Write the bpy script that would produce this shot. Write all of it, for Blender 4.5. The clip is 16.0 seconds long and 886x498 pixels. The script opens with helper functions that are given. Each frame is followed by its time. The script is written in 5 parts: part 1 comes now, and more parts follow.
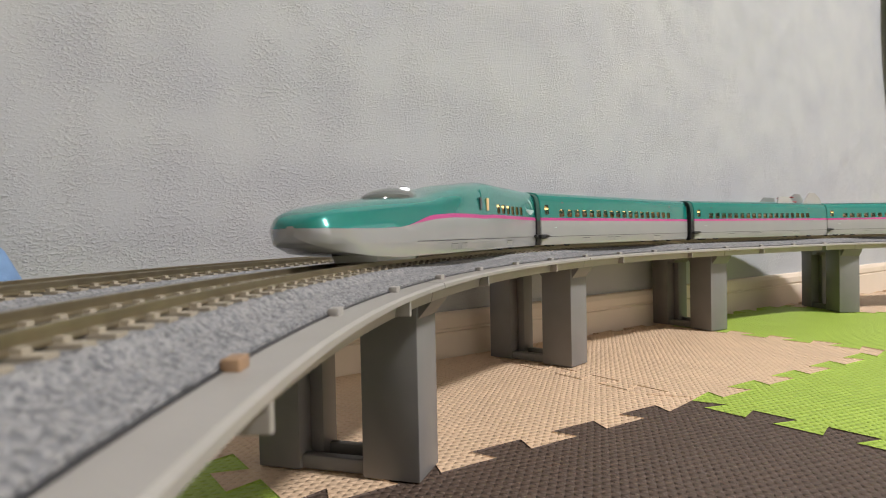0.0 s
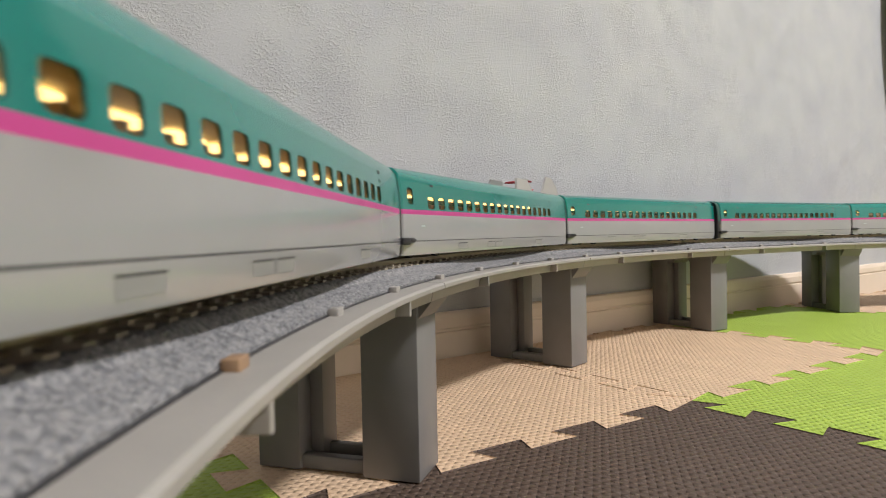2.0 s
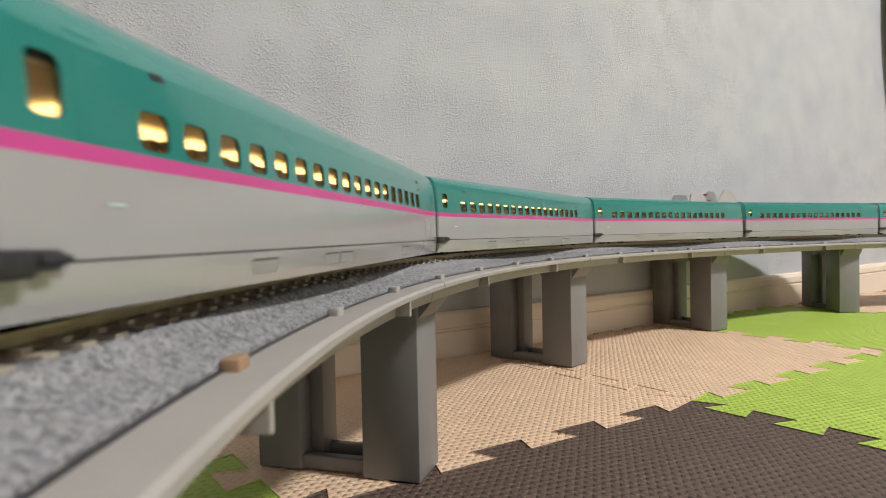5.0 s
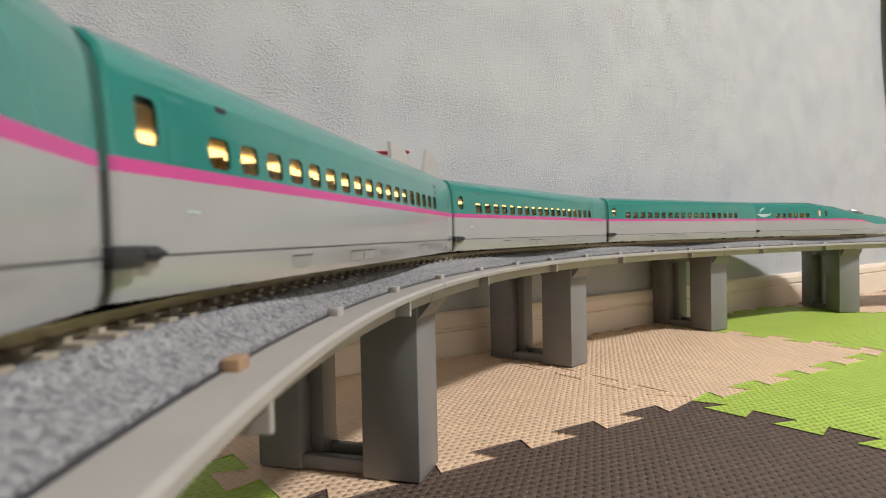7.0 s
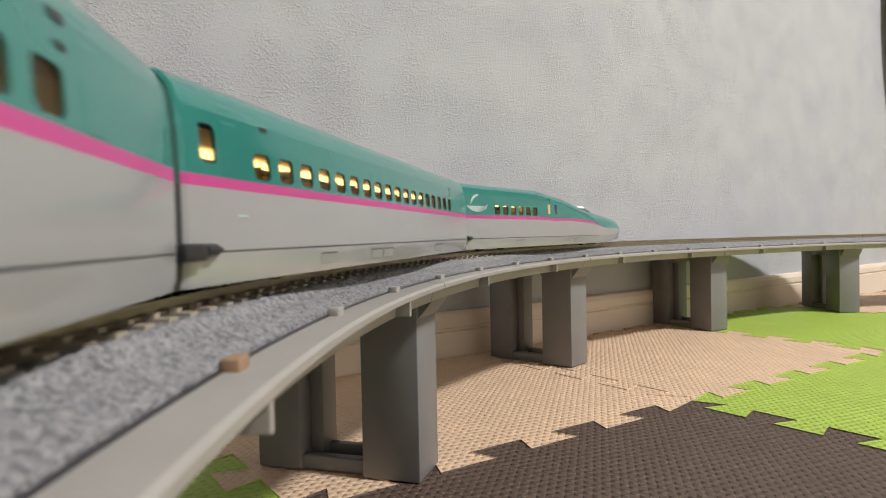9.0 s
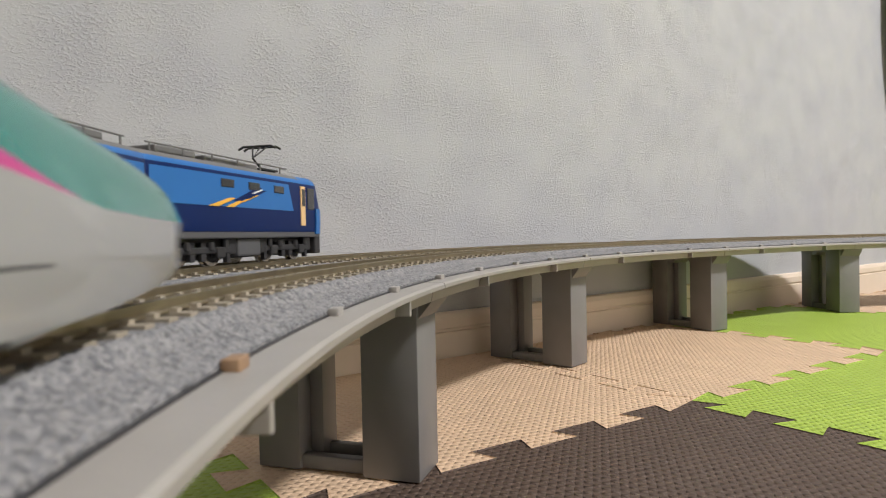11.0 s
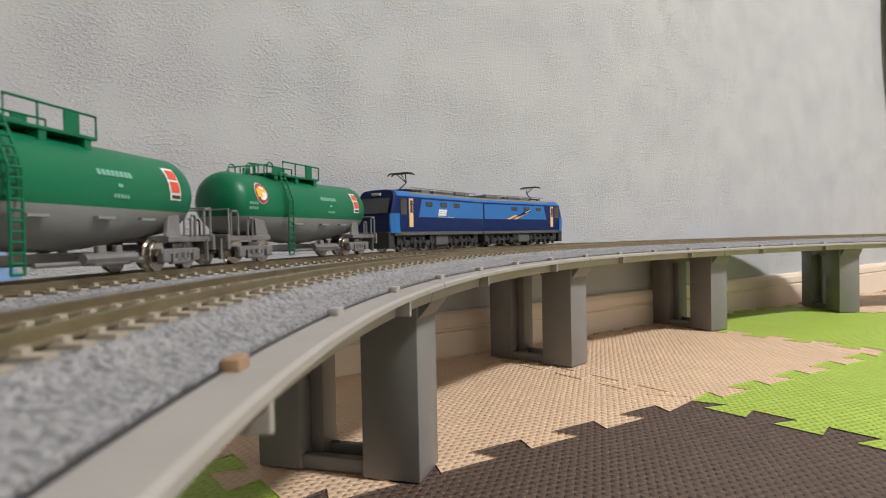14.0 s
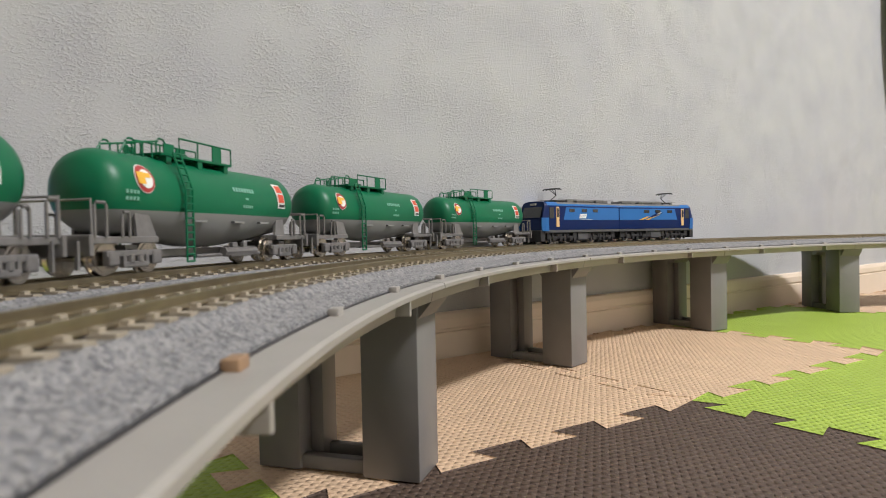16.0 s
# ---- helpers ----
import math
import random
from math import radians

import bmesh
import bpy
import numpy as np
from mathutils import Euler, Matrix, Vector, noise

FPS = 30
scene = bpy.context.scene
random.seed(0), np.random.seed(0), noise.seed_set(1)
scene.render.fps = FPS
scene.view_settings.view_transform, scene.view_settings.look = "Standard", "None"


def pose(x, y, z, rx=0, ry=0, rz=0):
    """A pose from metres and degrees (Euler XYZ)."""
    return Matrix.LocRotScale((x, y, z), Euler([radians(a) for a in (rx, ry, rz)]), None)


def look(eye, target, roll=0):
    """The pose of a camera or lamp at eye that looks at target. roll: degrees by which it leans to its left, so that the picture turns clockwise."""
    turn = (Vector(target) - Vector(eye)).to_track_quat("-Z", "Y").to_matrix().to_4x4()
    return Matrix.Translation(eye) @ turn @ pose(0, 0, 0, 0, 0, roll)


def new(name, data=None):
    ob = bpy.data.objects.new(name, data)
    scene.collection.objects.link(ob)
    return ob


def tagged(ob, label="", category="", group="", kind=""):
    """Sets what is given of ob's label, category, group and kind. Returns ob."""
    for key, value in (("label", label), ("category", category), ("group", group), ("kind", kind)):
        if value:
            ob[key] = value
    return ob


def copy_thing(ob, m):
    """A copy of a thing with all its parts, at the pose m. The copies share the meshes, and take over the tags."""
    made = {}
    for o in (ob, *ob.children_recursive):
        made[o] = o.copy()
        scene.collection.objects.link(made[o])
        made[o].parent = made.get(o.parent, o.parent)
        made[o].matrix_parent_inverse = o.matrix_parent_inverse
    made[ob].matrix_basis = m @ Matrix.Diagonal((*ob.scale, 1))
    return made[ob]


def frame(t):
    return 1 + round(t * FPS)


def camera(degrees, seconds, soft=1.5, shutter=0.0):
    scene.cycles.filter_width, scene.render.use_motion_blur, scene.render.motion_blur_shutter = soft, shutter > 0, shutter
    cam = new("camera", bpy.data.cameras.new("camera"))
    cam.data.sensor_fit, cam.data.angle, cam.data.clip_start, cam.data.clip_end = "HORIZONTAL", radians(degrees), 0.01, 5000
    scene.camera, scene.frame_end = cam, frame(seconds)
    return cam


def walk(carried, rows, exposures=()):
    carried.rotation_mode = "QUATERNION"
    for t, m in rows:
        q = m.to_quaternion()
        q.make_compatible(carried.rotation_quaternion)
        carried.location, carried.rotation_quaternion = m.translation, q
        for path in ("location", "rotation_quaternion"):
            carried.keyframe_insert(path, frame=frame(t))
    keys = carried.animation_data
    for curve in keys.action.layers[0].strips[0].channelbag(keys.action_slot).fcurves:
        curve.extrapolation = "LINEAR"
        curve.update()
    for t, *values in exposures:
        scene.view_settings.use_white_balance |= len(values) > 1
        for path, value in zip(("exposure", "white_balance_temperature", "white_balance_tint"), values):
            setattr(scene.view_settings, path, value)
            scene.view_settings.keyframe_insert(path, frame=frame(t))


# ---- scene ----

# ================= camera: it stands still beside the model viaduct =================
EYE_Z = 0.121
cam = camera(70.88, 16.0, soft=1.0, shutter=0.22)
CAM_POSE = look((0, 0, EYE_Z), (0, math.cos(0.0211), EYE_Z - math.sin(0.0211)), -1.186)
cam.data.dof.use_dof = True
cam.data.dof.focus_distance, cam.data.dof.aperture_fstop = 0.55, 30.0
walk(cam, [(0.0, CAM_POSE), (16.0, CAM_POSE)])

# ================= plan (metres) =================
ARC_C = Vector((0.6982, 0.0841))      # centre of the curve
ARC_R = 0.7553                        # radius of the inner track's middle
ARC_E = 2.1262                        # angle where curve turns into straight
INNER, PITCH = 0.007, 0.074                         # between the two tracks
RAIL_TOP = 0.1100
MAT_TOP = 0.004                       # upper face of the foam mats
STRAIGHT, END = 0.150, 0.50           # straights along the wall and across the two ends
DECK_TOP = 0.1003
WALL_DIR = Vector((math.cos(radians(37.0)), math.sin(radians(37.0))))
WALL_N = Vector((WALL_DIR.y, -WALL_DIR.x))     # points into the room
WALL_D = 0.484                        # camera to wall


QUARTER = math.pi * ARC_R / 2
LEGS = [(STRAIGHT, False), (QUARTER, True), (END, False), (QUARTER, True), (STRAIGHT, False), (QUARTER, True), (END, False), (QUARTER, True)]
LOOP = sum(d for d, _ in LEGS)


def along(s, off=0.0):
    """Place on the closed loop: s metres along the inner track from the start of the straight by the wall, off metres to its outside."""
    s = s % LOOP
    a = ARC_E
    n = Vector((math.cos(a), math.sin(a)))
    p = ARC_C + n * ARC_R
    for length, bent in LEGS:
        d = min(s, length)
        if bent:
            centre = p - n * ARC_R
            a -= d / ARC_R
            n = Vector((math.cos(a), math.sin(a)))
            p = centre + n * ARC_R
        else:
            p = p + Vector((n.y, -n.x)) * d
        s -= d
        if s <= 1e-9:
            break
    return p + n * off, Vector((n.y, -n.x)), n


def wall_point(u, d=0.0):
    """u metres along the wall, d metres in front of it."""
    return WALL_DIR * u - WALL_N * (WALL_D - d)


# ================= light: one round ceiling lamp in a closed room =================
world = bpy.data.worlds.new("room_dark")
scene.world = world
world.use_nodes = True
world.node_tree.nodes["Background"].inputs[0].default_value = (0.9, 0.95, 1.0, 1)
world.node_tree.nodes["Background"].inputs[1].default_value = 0.02
LAMP_AT = Vector((1.80, -0.33, 2.33))
lamp_data = bpy.data.lights.new("ceiling_lamp_light", "AREA")
lamp_data.shape, lamp_data.size = "DISK", 0.36
lamp_data.energy, lamp_data.color = 105.0, (1.0, 0.968, 0.985)
lamp_ob = new("ceiling_lamp_light", lamp_data)
lamp_ob.matrix_basis = Matrix.Translation(LAMP_AT - Vector((0, 0, 0.03)))
scene.view_settings.exposure = 0.12


# ================= materials =================
def mat(name, colour, rough=0.5, metal=0.0, spread=0.06, grain=40.0, bump=0.0, bump_scale=300.0, coat=0.0, spec=0.5, emit=None, emit_strength=0.0):
    m = bpy.data.materials.new(name)
    m.use_nodes = True
    nt = m.node_tree
    b = nt.nodes["Principled BSDF"]
    tc = nt.nodes.new("ShaderNodeTexCoord")
    b.inputs["Roughness"].default_value = rough
    b.inputs["Metallic"].default_value = metal
    b.inputs["Coat Weight"].default_value = coat
    b.inputs["Coat Roughness"].default_value = 0.08
    b.inputs["Specular IOR Level"].default_value = spec
    no = nt.nodes.new("ShaderNodeTexNoise")
    no.inputs["Scale"].default_value = grain
    no.inputs["Detail"].default_value = 5
    nt.links.new(tc.outputs["Object"], no.inputs["Vector"])
    ra = nt.nodes.new("ShaderNodeValToRGB")
    ra.color_ramp.elements[0].position, ra.color_ramp.elements[1].position = 0.3, 0.7
    lo = [max(0, c * (1 - spread)) for c in colour]
    hi = [min(1, c * (1 + spread)) for c in colour]
    ra.color_ramp.elements[0].color, ra.color_ramp.elements[1].color = (*lo, 1), (*hi, 1)
    nt.links.new(no.outputs["Fac"], ra.inputs["Fac"])
    nt.links.new(ra.outputs["Color"], b.inputs["Base Color"])
    if bump:
        n2 = nt.nodes.new("ShaderNodeTexNoise")
        n2.inputs["Scale"].default_value = bump_scale
        n2.inputs["Detail"].default_value = 3
        nt.links.new(tc.outputs["Object"], n2.inputs["Vector"])
        bp = nt.nodes.new("ShaderNodeBump")
        bp.inputs["Strength"].default_value = bump
        bp.inputs["Distance"].default_value = 0.001
        nt.links.new(n2.outputs["Fac"], bp.inputs["Height"])
        nt.links.new(bp.outputs["Normal"], b.inputs["Normal"])
    if emit:
        b.inputs["Emission Color"].default_value = (*emit, 1)
        b.inputs["Emission Strength"].default_value = emit_strength
    return m


def wallpaper_material():
    m = mat("embossed_wallpaper", (0.44, 0.44, 0.445), 0.75, spread=0.03, grain=12)
    nt = m.node_tree
    b = nt.nodes["Principled BSDF"]
    tc = next(n for n in nt.nodes if n.type == "TEX_COORD")
    warp = nt.nodes.new("ShaderNodeTexNoise")
    warp.inputs["Scale"].default_value = 60
    warp.inputs["Detail"].default_value = 2
    nt.links.new(tc.outputs["Object"], warp.inputs["Vector"])
    mix = nt.nodes.new("ShaderNodeVectorMath")
    mix.operation = "MULTIPLY_ADD"
    mix.inputs[1].default_value = (0.004, 0.004, 0.004)
    nt.links.new(warp.outputs["Color"], mix.inputs[0])
    nt.links.new(tc.outputs["Object"], mix.inputs[2])
    flakes = nt.nodes.new("ShaderNodeTexNoise")
    flakes.inputs["Scale"].default_value = 360
    flakes.inputs["Detail"].default_value = 4
    flakes.inputs["Roughness"].default_value = 0.6
    nt.links.new(mix.outputs[0], flakes.inputs["Vector"])
    patch = nt.nodes.new("ShaderNodeTexNoise")
    patch.inputs["Scale"].default_value = 22
    patch.inputs["Detail"].default_value = 2
    nt.links.new(tc.outputs["Object"], patch.inputs["Vector"])
    r1 = nt.nodes.new("ShaderNodeValToRGB")
    r1.color_ramp.elements[0].position, r1.color_ramp.elements[1].position = 0.46, 0.72
    nt.links.new(flakes.outputs["Fac"], r1.inputs["Fac"])
    r2 = nt.nodes.new("ShaderNodeValToRGB")
    r2.color_ramp.elements[0].position, r2.color_ramp.elements[1].position = 0.38, 0.62
    r2.color_ramp.elements[0].color = (0.22, 0.22, 0.22, 1)
    nt.links.new(patch.outputs["Fac"], r2.inputs["Fac"])
    mul = nt.nodes.new("ShaderNodeMath")
    mul.operation = "MULTIPLY"
    nt.links.new(r1.outputs["Color"], mul.inputs[0])
    nt.links.new(r2.outputs["Color"], mul.inputs[1])
    stretch = nt.nodes.new("ShaderNodeMapping")
    stretch.inputs["Rotation"].default_value = (0, radians(38), 0)
    stretch.inputs["Scale"].default_value = (1.0, 1.0, 1.55)
    nt.links.new(mix.outputs[0], stretch.inputs["Vector"])
    nt.links.new(stretch.outputs["Vector"], flakes.inputs["Vector"])
    bp = nt.nodes.new("ShaderNodeBump")
    bp.inputs["Strength"].default_value = 0.66
    bp.inputs["Distance"].default_value = 0.0011
    nt.links.new(mul.outputs[0], bp.inputs["Height"])
    nt.links.new(bp.outputs["Normal"], b.inputs["Normal"])
    # broad faint mottling of the paper
    cloud = nt.nodes.new("ShaderNodeTexNoise")
    cloud.inputs["Scale"].default_value = 13
    cloud.inputs["Detail"].default_value = 3
    nt.links.new(tc.outputs["Object"], cloud.inputs["Vector"])
    ramp = next(n for n in nt.nodes if n.type == "VALTORGB")
    ramp.color_ramp.elements[0].color, ramp.color_ramp.elements[1].color = (0.404, 0.416, 0.441, 1), (0.450, 0.464, 0.467, 1)
    nt.links.new(cloud.outputs["Fac"], ramp.inputs["Fac"])
    return m


def foam_material(name, colour):
    """Foam play mat: fine woven-looking relief, about 2.6 mm apart."""
    m = mat(name, colour, 0.55, spread=0.05, grain=25, spec=0.35)
    nt = m.node_tree
    b = nt.nodes["Principled BSDF"]
    tc = next(n for n in nt.nodes if n.type == "TEX_COORD")
    sep = nt.nodes.new("ShaderNodeSeparateXYZ")
    nt.links.new(tc.outputs["Object"], sep.inputs[0])

    def math_node(op, a, c):
        n = nt.nodes.new("ShaderNodeMath")
        n.operation = op
        for i, v in enumerate((a, c)):
            if v is None:
                continue
            if isinstance(v, (int, float)):
                n.inputs[i].default_value = v
            else:
                nt.links.new(v, n.inputs[i])
        return n.outputs[0]
    ca, sa = math.cos(radians(-14)), math.sin(radians(-14))
    ku, kv = math.pi / 0.0041, math.pi / 0.0031
    u = math_node("ADD", math_node("MULTIPLY", sep.outputs[0], ca * ku), math_node("MULTIPLY", sep.outputs[1], sa * ku))
    v = math_node("ADD", math_node("MULTIPLY", sep.outputs[0], -sa * kv), math_node("MULTIPLY", sep.outputs[1], ca * kv))
    weave = math_node("MULTIPLY", math_node("SINE", u, None), math_node("SINE", v, None))
    column = math_node("ABSOLUTE", math_node("SINE", u, None), None)
    bumps = math_node("POWER", math_node("MAXIMUM", weave, 0.0), 0.6)
    height = math_node("ADD", math_node("MULTIPLY", column, 0.05), math_node("MULTIPLY", bumps, 0.9))
    bp = nt.nodes.new("ShaderNodeBump")
    bp.inputs["Strength"].default_value = 1.0
    bp.inputs["Distance"].default_value = 0.0014
    nt.links.new(height, bp.inputs["Height"])
    nt.links.new(bp.outputs["Normal"], b.inputs["Normal"])
    return m


M_WALLPAPER = wallpaper_material()
M_BASEBOARD = mat("cream_baseboard", (0.72, 0.62, 0.50), 0.45, spread=0.04, grain=15)
M_CEILING = mat("white_ceiling", (0.8, 0.8, 0.78), 0.8)
M_ROOM = mat("plain_room_wall", (0.76, 0.75, 0.73), 0.8)
M_SUBFLOOR = mat("wood_floor", (0.42, 0.30, 0.19), 0.5, spread=0.2, grain=8)
M_BROWN = foam_material("brown_foam", (0.095, 0.066, 0.05))
M_TAN = foam_material("tan_foam", (0.69, 0.50, 0.335))
M_GREEN = foam_material("green_foam", (0.36, 0.5, 0.075))
M_DECK = mat("warm_grey_plastic", (0.33, 0.315, 0.29), 0.42, spread=0.04, grain=60, bump=0.05, bump_scale=900)
M_PIER = mat("grey_plastic", (0.19, 0.187, 0.184), 0.42, spread=0.05, grain=50, bump=0.06, bump_scale=900)
M_DARK = mat("black_plastic", (0.02, 0.02, 0.022), 0.4)
M_SLEEPER = mat("tan_sleeper", (0.34, 0.30, 0.23), 0.6, spread=0.12, grain=200)
M_SLEEPER_B = mat("grey_brown_sleeper", (0.33, 0.28, 0.22), 0.65, spread=0.15, grain=300)
M_RAIL = mat("nickel_rail", (0.36, 0.31, 0.21), 0.32, metal=0.9, spread=0.12, grain=120)
M_CLIP = mat("brown_clip", (0.30, 0.19, 0.11), 0.5)


def ballast_material():
    m = mat("grey_ballast", (0.36, 0.36, 0.37), 0.85, spread=0.1, grain=300)
    nt = m.node_tree
    b = nt.nodes["Principled BSDF"]
    tc = next(n for n in nt.nodes if n.type == "TEX_COORD")
    v = nt.nodes.new("ShaderNodeTexVoronoi")
    v.inputs["Scale"].default_value = 1150
    nt.links.new(tc.outputs["Object"], v.inputs["Vector"])
    sep = nt.nodes.new("ShaderNodeSeparateColor")
    nt.links.new(v.outputs["Color"], sep.inputs[0])
    ra = nt.nodes.new("ShaderNodeValToRGB")
    ra.color_ramp.elements[0].position, ra.color_ramp.elements[0].color = 0.0, (0.105, 0.108, 0.114, 1)
    ra.color_ramp.elements[1].position, ra.color_ramp.elements[1].color = 0.9, (0.300, 0.298, 0.295, 1)
    e = ra.color_ramp.elements.new(0.3)
    e.color = (0.19, 0.194, 0.203, 1)
    nt.links.new(sep.outputs[0], ra.inputs["Fac"])
    nt.links.new(ra.outputs["Color"], b.inputs["Base Color"])
    bp = nt.nodes.new("ShaderNodeBump")
    bp.inputs["Strength"].default_value = 0.9
    bp.inputs["Distance"].default_value = 0.0006
    bp.invert = True
    nt.links.new(v.outputs["Distance"], bp.inputs["Height"])
    nt.links.new(bp.outputs["Normal"], b.inputs["Normal"])
    return m


M_BALLAST = ballast_material()
M_GREEN_CAR = mat("metallic_green_paint", (0.010, 0.215, 0.185), 0.25, metal=0.25, spread=0.04, coat=0.6)
M_WHITE_CAR = mat("white_grey_paint", (0.312, 0.313, 0.312), 0.22, spread=0.02, coat=0.7)
M_PINK = mat("pink_stripe", (0.50, 0.055, 0.24), 0.35)
M_LINING = mat("tan_lining", (0.55, 0.47, 0.30), 0.5)
M_SEAT = mat("tan_seat", (0.42, 0.30, 0.16), 0.6)
M_LIGHT_BAR = mat("warm_light_bar", (0.8, 0.7, 0.5), 0.4, emit=(1.0, 0.76, 0.36), emit_strength=3.2)
M_HEADLIGHT = mat("headlight", (0.8, 0.8, 0.8), 0.3, emit=(0.95, 0.98, 1.0), emit_strength=1.6)
M_BLACK_GLASS = mat("dark_windscreen", (0.02, 0.022, 0.025), 0.06, coat=0.5)
M_ROOF_GREY = mat("roof_grey", (0.33, 0.32, 0.305), 0.45)
M_VENT = mat("vent_grey", (0.25, 0.25, 0.24), 0.5)
M_CANOPY = mat("smoked_canopy", (0.085, 0.095, 0.085), 0.12, coat=0.6)
M_WIN_RIM = mat("window_rim", (0.018, 0.075, 0.062), 0.4)
M_RED = mat("red_insulator", (0.45, 0.04, 0.05), 0.4)
M_EMBLEM = mat("white_emblem", (0.42, 0.52, 0.51), 0.35)


def tinted_pane_material():
    """Thin smoked pane: mostly clear, with a little gloss."""
    m = bpy.data.materials.new("tinted_pane")
    m.use_nodes = True
    nt = m.node_tree
    nt.nodes.remove(nt.nodes["Principled BSDF"])
    out = next(n for n in nt.nodes if n.type == "OUTPUT_MATERIAL")
    clear, gloss, mix = (nt.nodes.new("ShaderNode" + k) for k in ("BsdfTransparent", "BsdfGlossy", "MixShader"))
    clear.inputs["Color"].default_value = (0.80, 0.70, 0.52, 1)
    gloss.inputs["Roughness"].default_value = 0.08
    mix.inputs[0].default_value = 0.07
    nt.links.new(clear.outputs[0], mix.inputs[1])
    nt.links.new(gloss.outputs[0], mix.inputs[2])
    nt.links.new(mix.outputs[0], out.inputs["Surface"])
    return m


M_WINDOW = tinted_pane_material()
M_NAVY = mat("navy_paint", (0.0035, 0.017, 0.090), 0.38, spread=0.05, coat=0.0, spec=0.2)
M_BLUE = mat("sky_blue_paint", (0.024, 0.140, 0.40), 0.4, spread=0.04, coat=0.0, spec=0.3)
M_CREAM = mat("cream_paint", (0.75, 0.5, 0.24), 0.4)
M_BOGIE_DARK = mat("dark_grey_bogie", (0.028, 0.028, 0.029), 0.5, spread=0.15, grain=120)
M_SILL = mat("slate_grey_sill", (0.085, 0.087, 0.09), 0.45)
M_ROOF_DARK = mat("dark_roof_grey", (0.15, 0.15, 0.148), 0.5, spread=0.12, grain=80)
M_STEEL = mat("bright_wheel_steel", (0.62, 0.58, 0.52), 0.22, metal=1.0, spread=0.1)
M_GREY_FRAME = mat("light_grey_frame", (0.21, 0.205, 0.20), 0.32, metal=0.35, spread=0.14, grain=180, bump=0.15, bump_scale=500)
M_TANK_GREEN = mat("tank_green_paint", (0.002, 0.125, 0.055), 0.40, spread=0.05, spec=0.32)
M_TANK_GREY = mat("tank_grey_paint", (0.205, 0.21, 0.205), 0.42, spread=0.05)
M_DECAL_RED = mat("red_placard", (0.62, 0.08, 0.04), 0.45)
M_DECAL_WHITE = mat("white_print", (0.72, 0.74, 0.72), 0.45)
M_DECAL_FAINT = mat("pale_green_print", (0.16, 0.38, 0.29), 0.45)
M_DECAL_YELLOW = mat("yellow_print", (0.75, 0.42, 0.05), 0.45)
M_DECAL_DARKRED = mat("dark_red_print", (0.36, 0.04, 0.04), 0.45)
M_CLOTH_BLUE = mat("blue_cloth", (0.16, 0.27, 0.45), 0.9, spread=0.12, grain=80, bump=0.4, bump_scale=500)
M_CLOTH_DARK = mat("dark_green_cloth", (0.02, 0.045, 0.035), 0.9)
M_CURTAIN = mat("black_curtain", (0.018, 0.017, 0.018), 0.85, spread=0.3, grain=50)
M_LAMP = mat("lamp_shade", (0.8, 0.8, 0.8), 0.5, emit=(1.0, 0.985, 0.985), emit_strength=3.0)


# ================= mesh helpers =================
def mesh_of(name, bm, materials, smooth=0.0):
    bmesh.ops.recalc_face_normals(bm, faces=bm.faces)
    me = bpy.data.meshes.new(name)
    bm.to_mesh(me)
    bm.free()
    for m in (materials if isinstance(materials, (list, tuple)) else [materials]):
        me.materials.append(m)
    if smooth:
        me.polygons.foreach_set("use_smooth", [True] * len(me.polygons))
        me.set_sharp_from_angle(angle=radians(smooth))
    return me


def part(name, bm, materials, parent=None, label="", smooth=0.0):
    me = bm if isinstance(bm, bpy.types.Mesh) else mesh_of(name, bm, materials, smooth)
    ob = new(name, me)
    ob.parent = parent
    if label:
        tagged(ob, label)
    return ob


def empty(name, m=None):
    ob = new(name)
    ob.empty_display_size = 0.02
    if m is not None:
        ob.matrix_basis = m
    return ob


def box(bm, x0, x1, y0, y1, z0, z1, bevel=0.0, idx=0, m=None):
    vs = [bm.verts.new((x, y, z)) for x in (x0, x1) for y in (y0, y1) for z in (z0, z1)]
    fs = [bm.faces.new([vs[i] for i in q]) for q in ((0, 1, 3, 2), (4, 6, 7, 5), (0, 4, 5, 1), (2, 3, 7, 6), (0, 2, 6, 4), (1, 5, 7, 3))]
    for f in fs:
        f.material_index = idx
    new_verts = vs
    if bevel:
        es = list({e for f in fs for e in f.edges})
        r = bmesh.ops.bevel(bm, geom=es, offset=bevel, segments=2, affect="EDGES", profile=0.5)
        new_verts = list({v for f in r["faces"] for v in f.verts} | {v for v in vs if v.is_valid})
        for f in r["faces"]:
            f.material_index = idx
    if m is not None:
        bmesh.ops.transform(bm, matrix=m, verts=new_verts)
    return bm


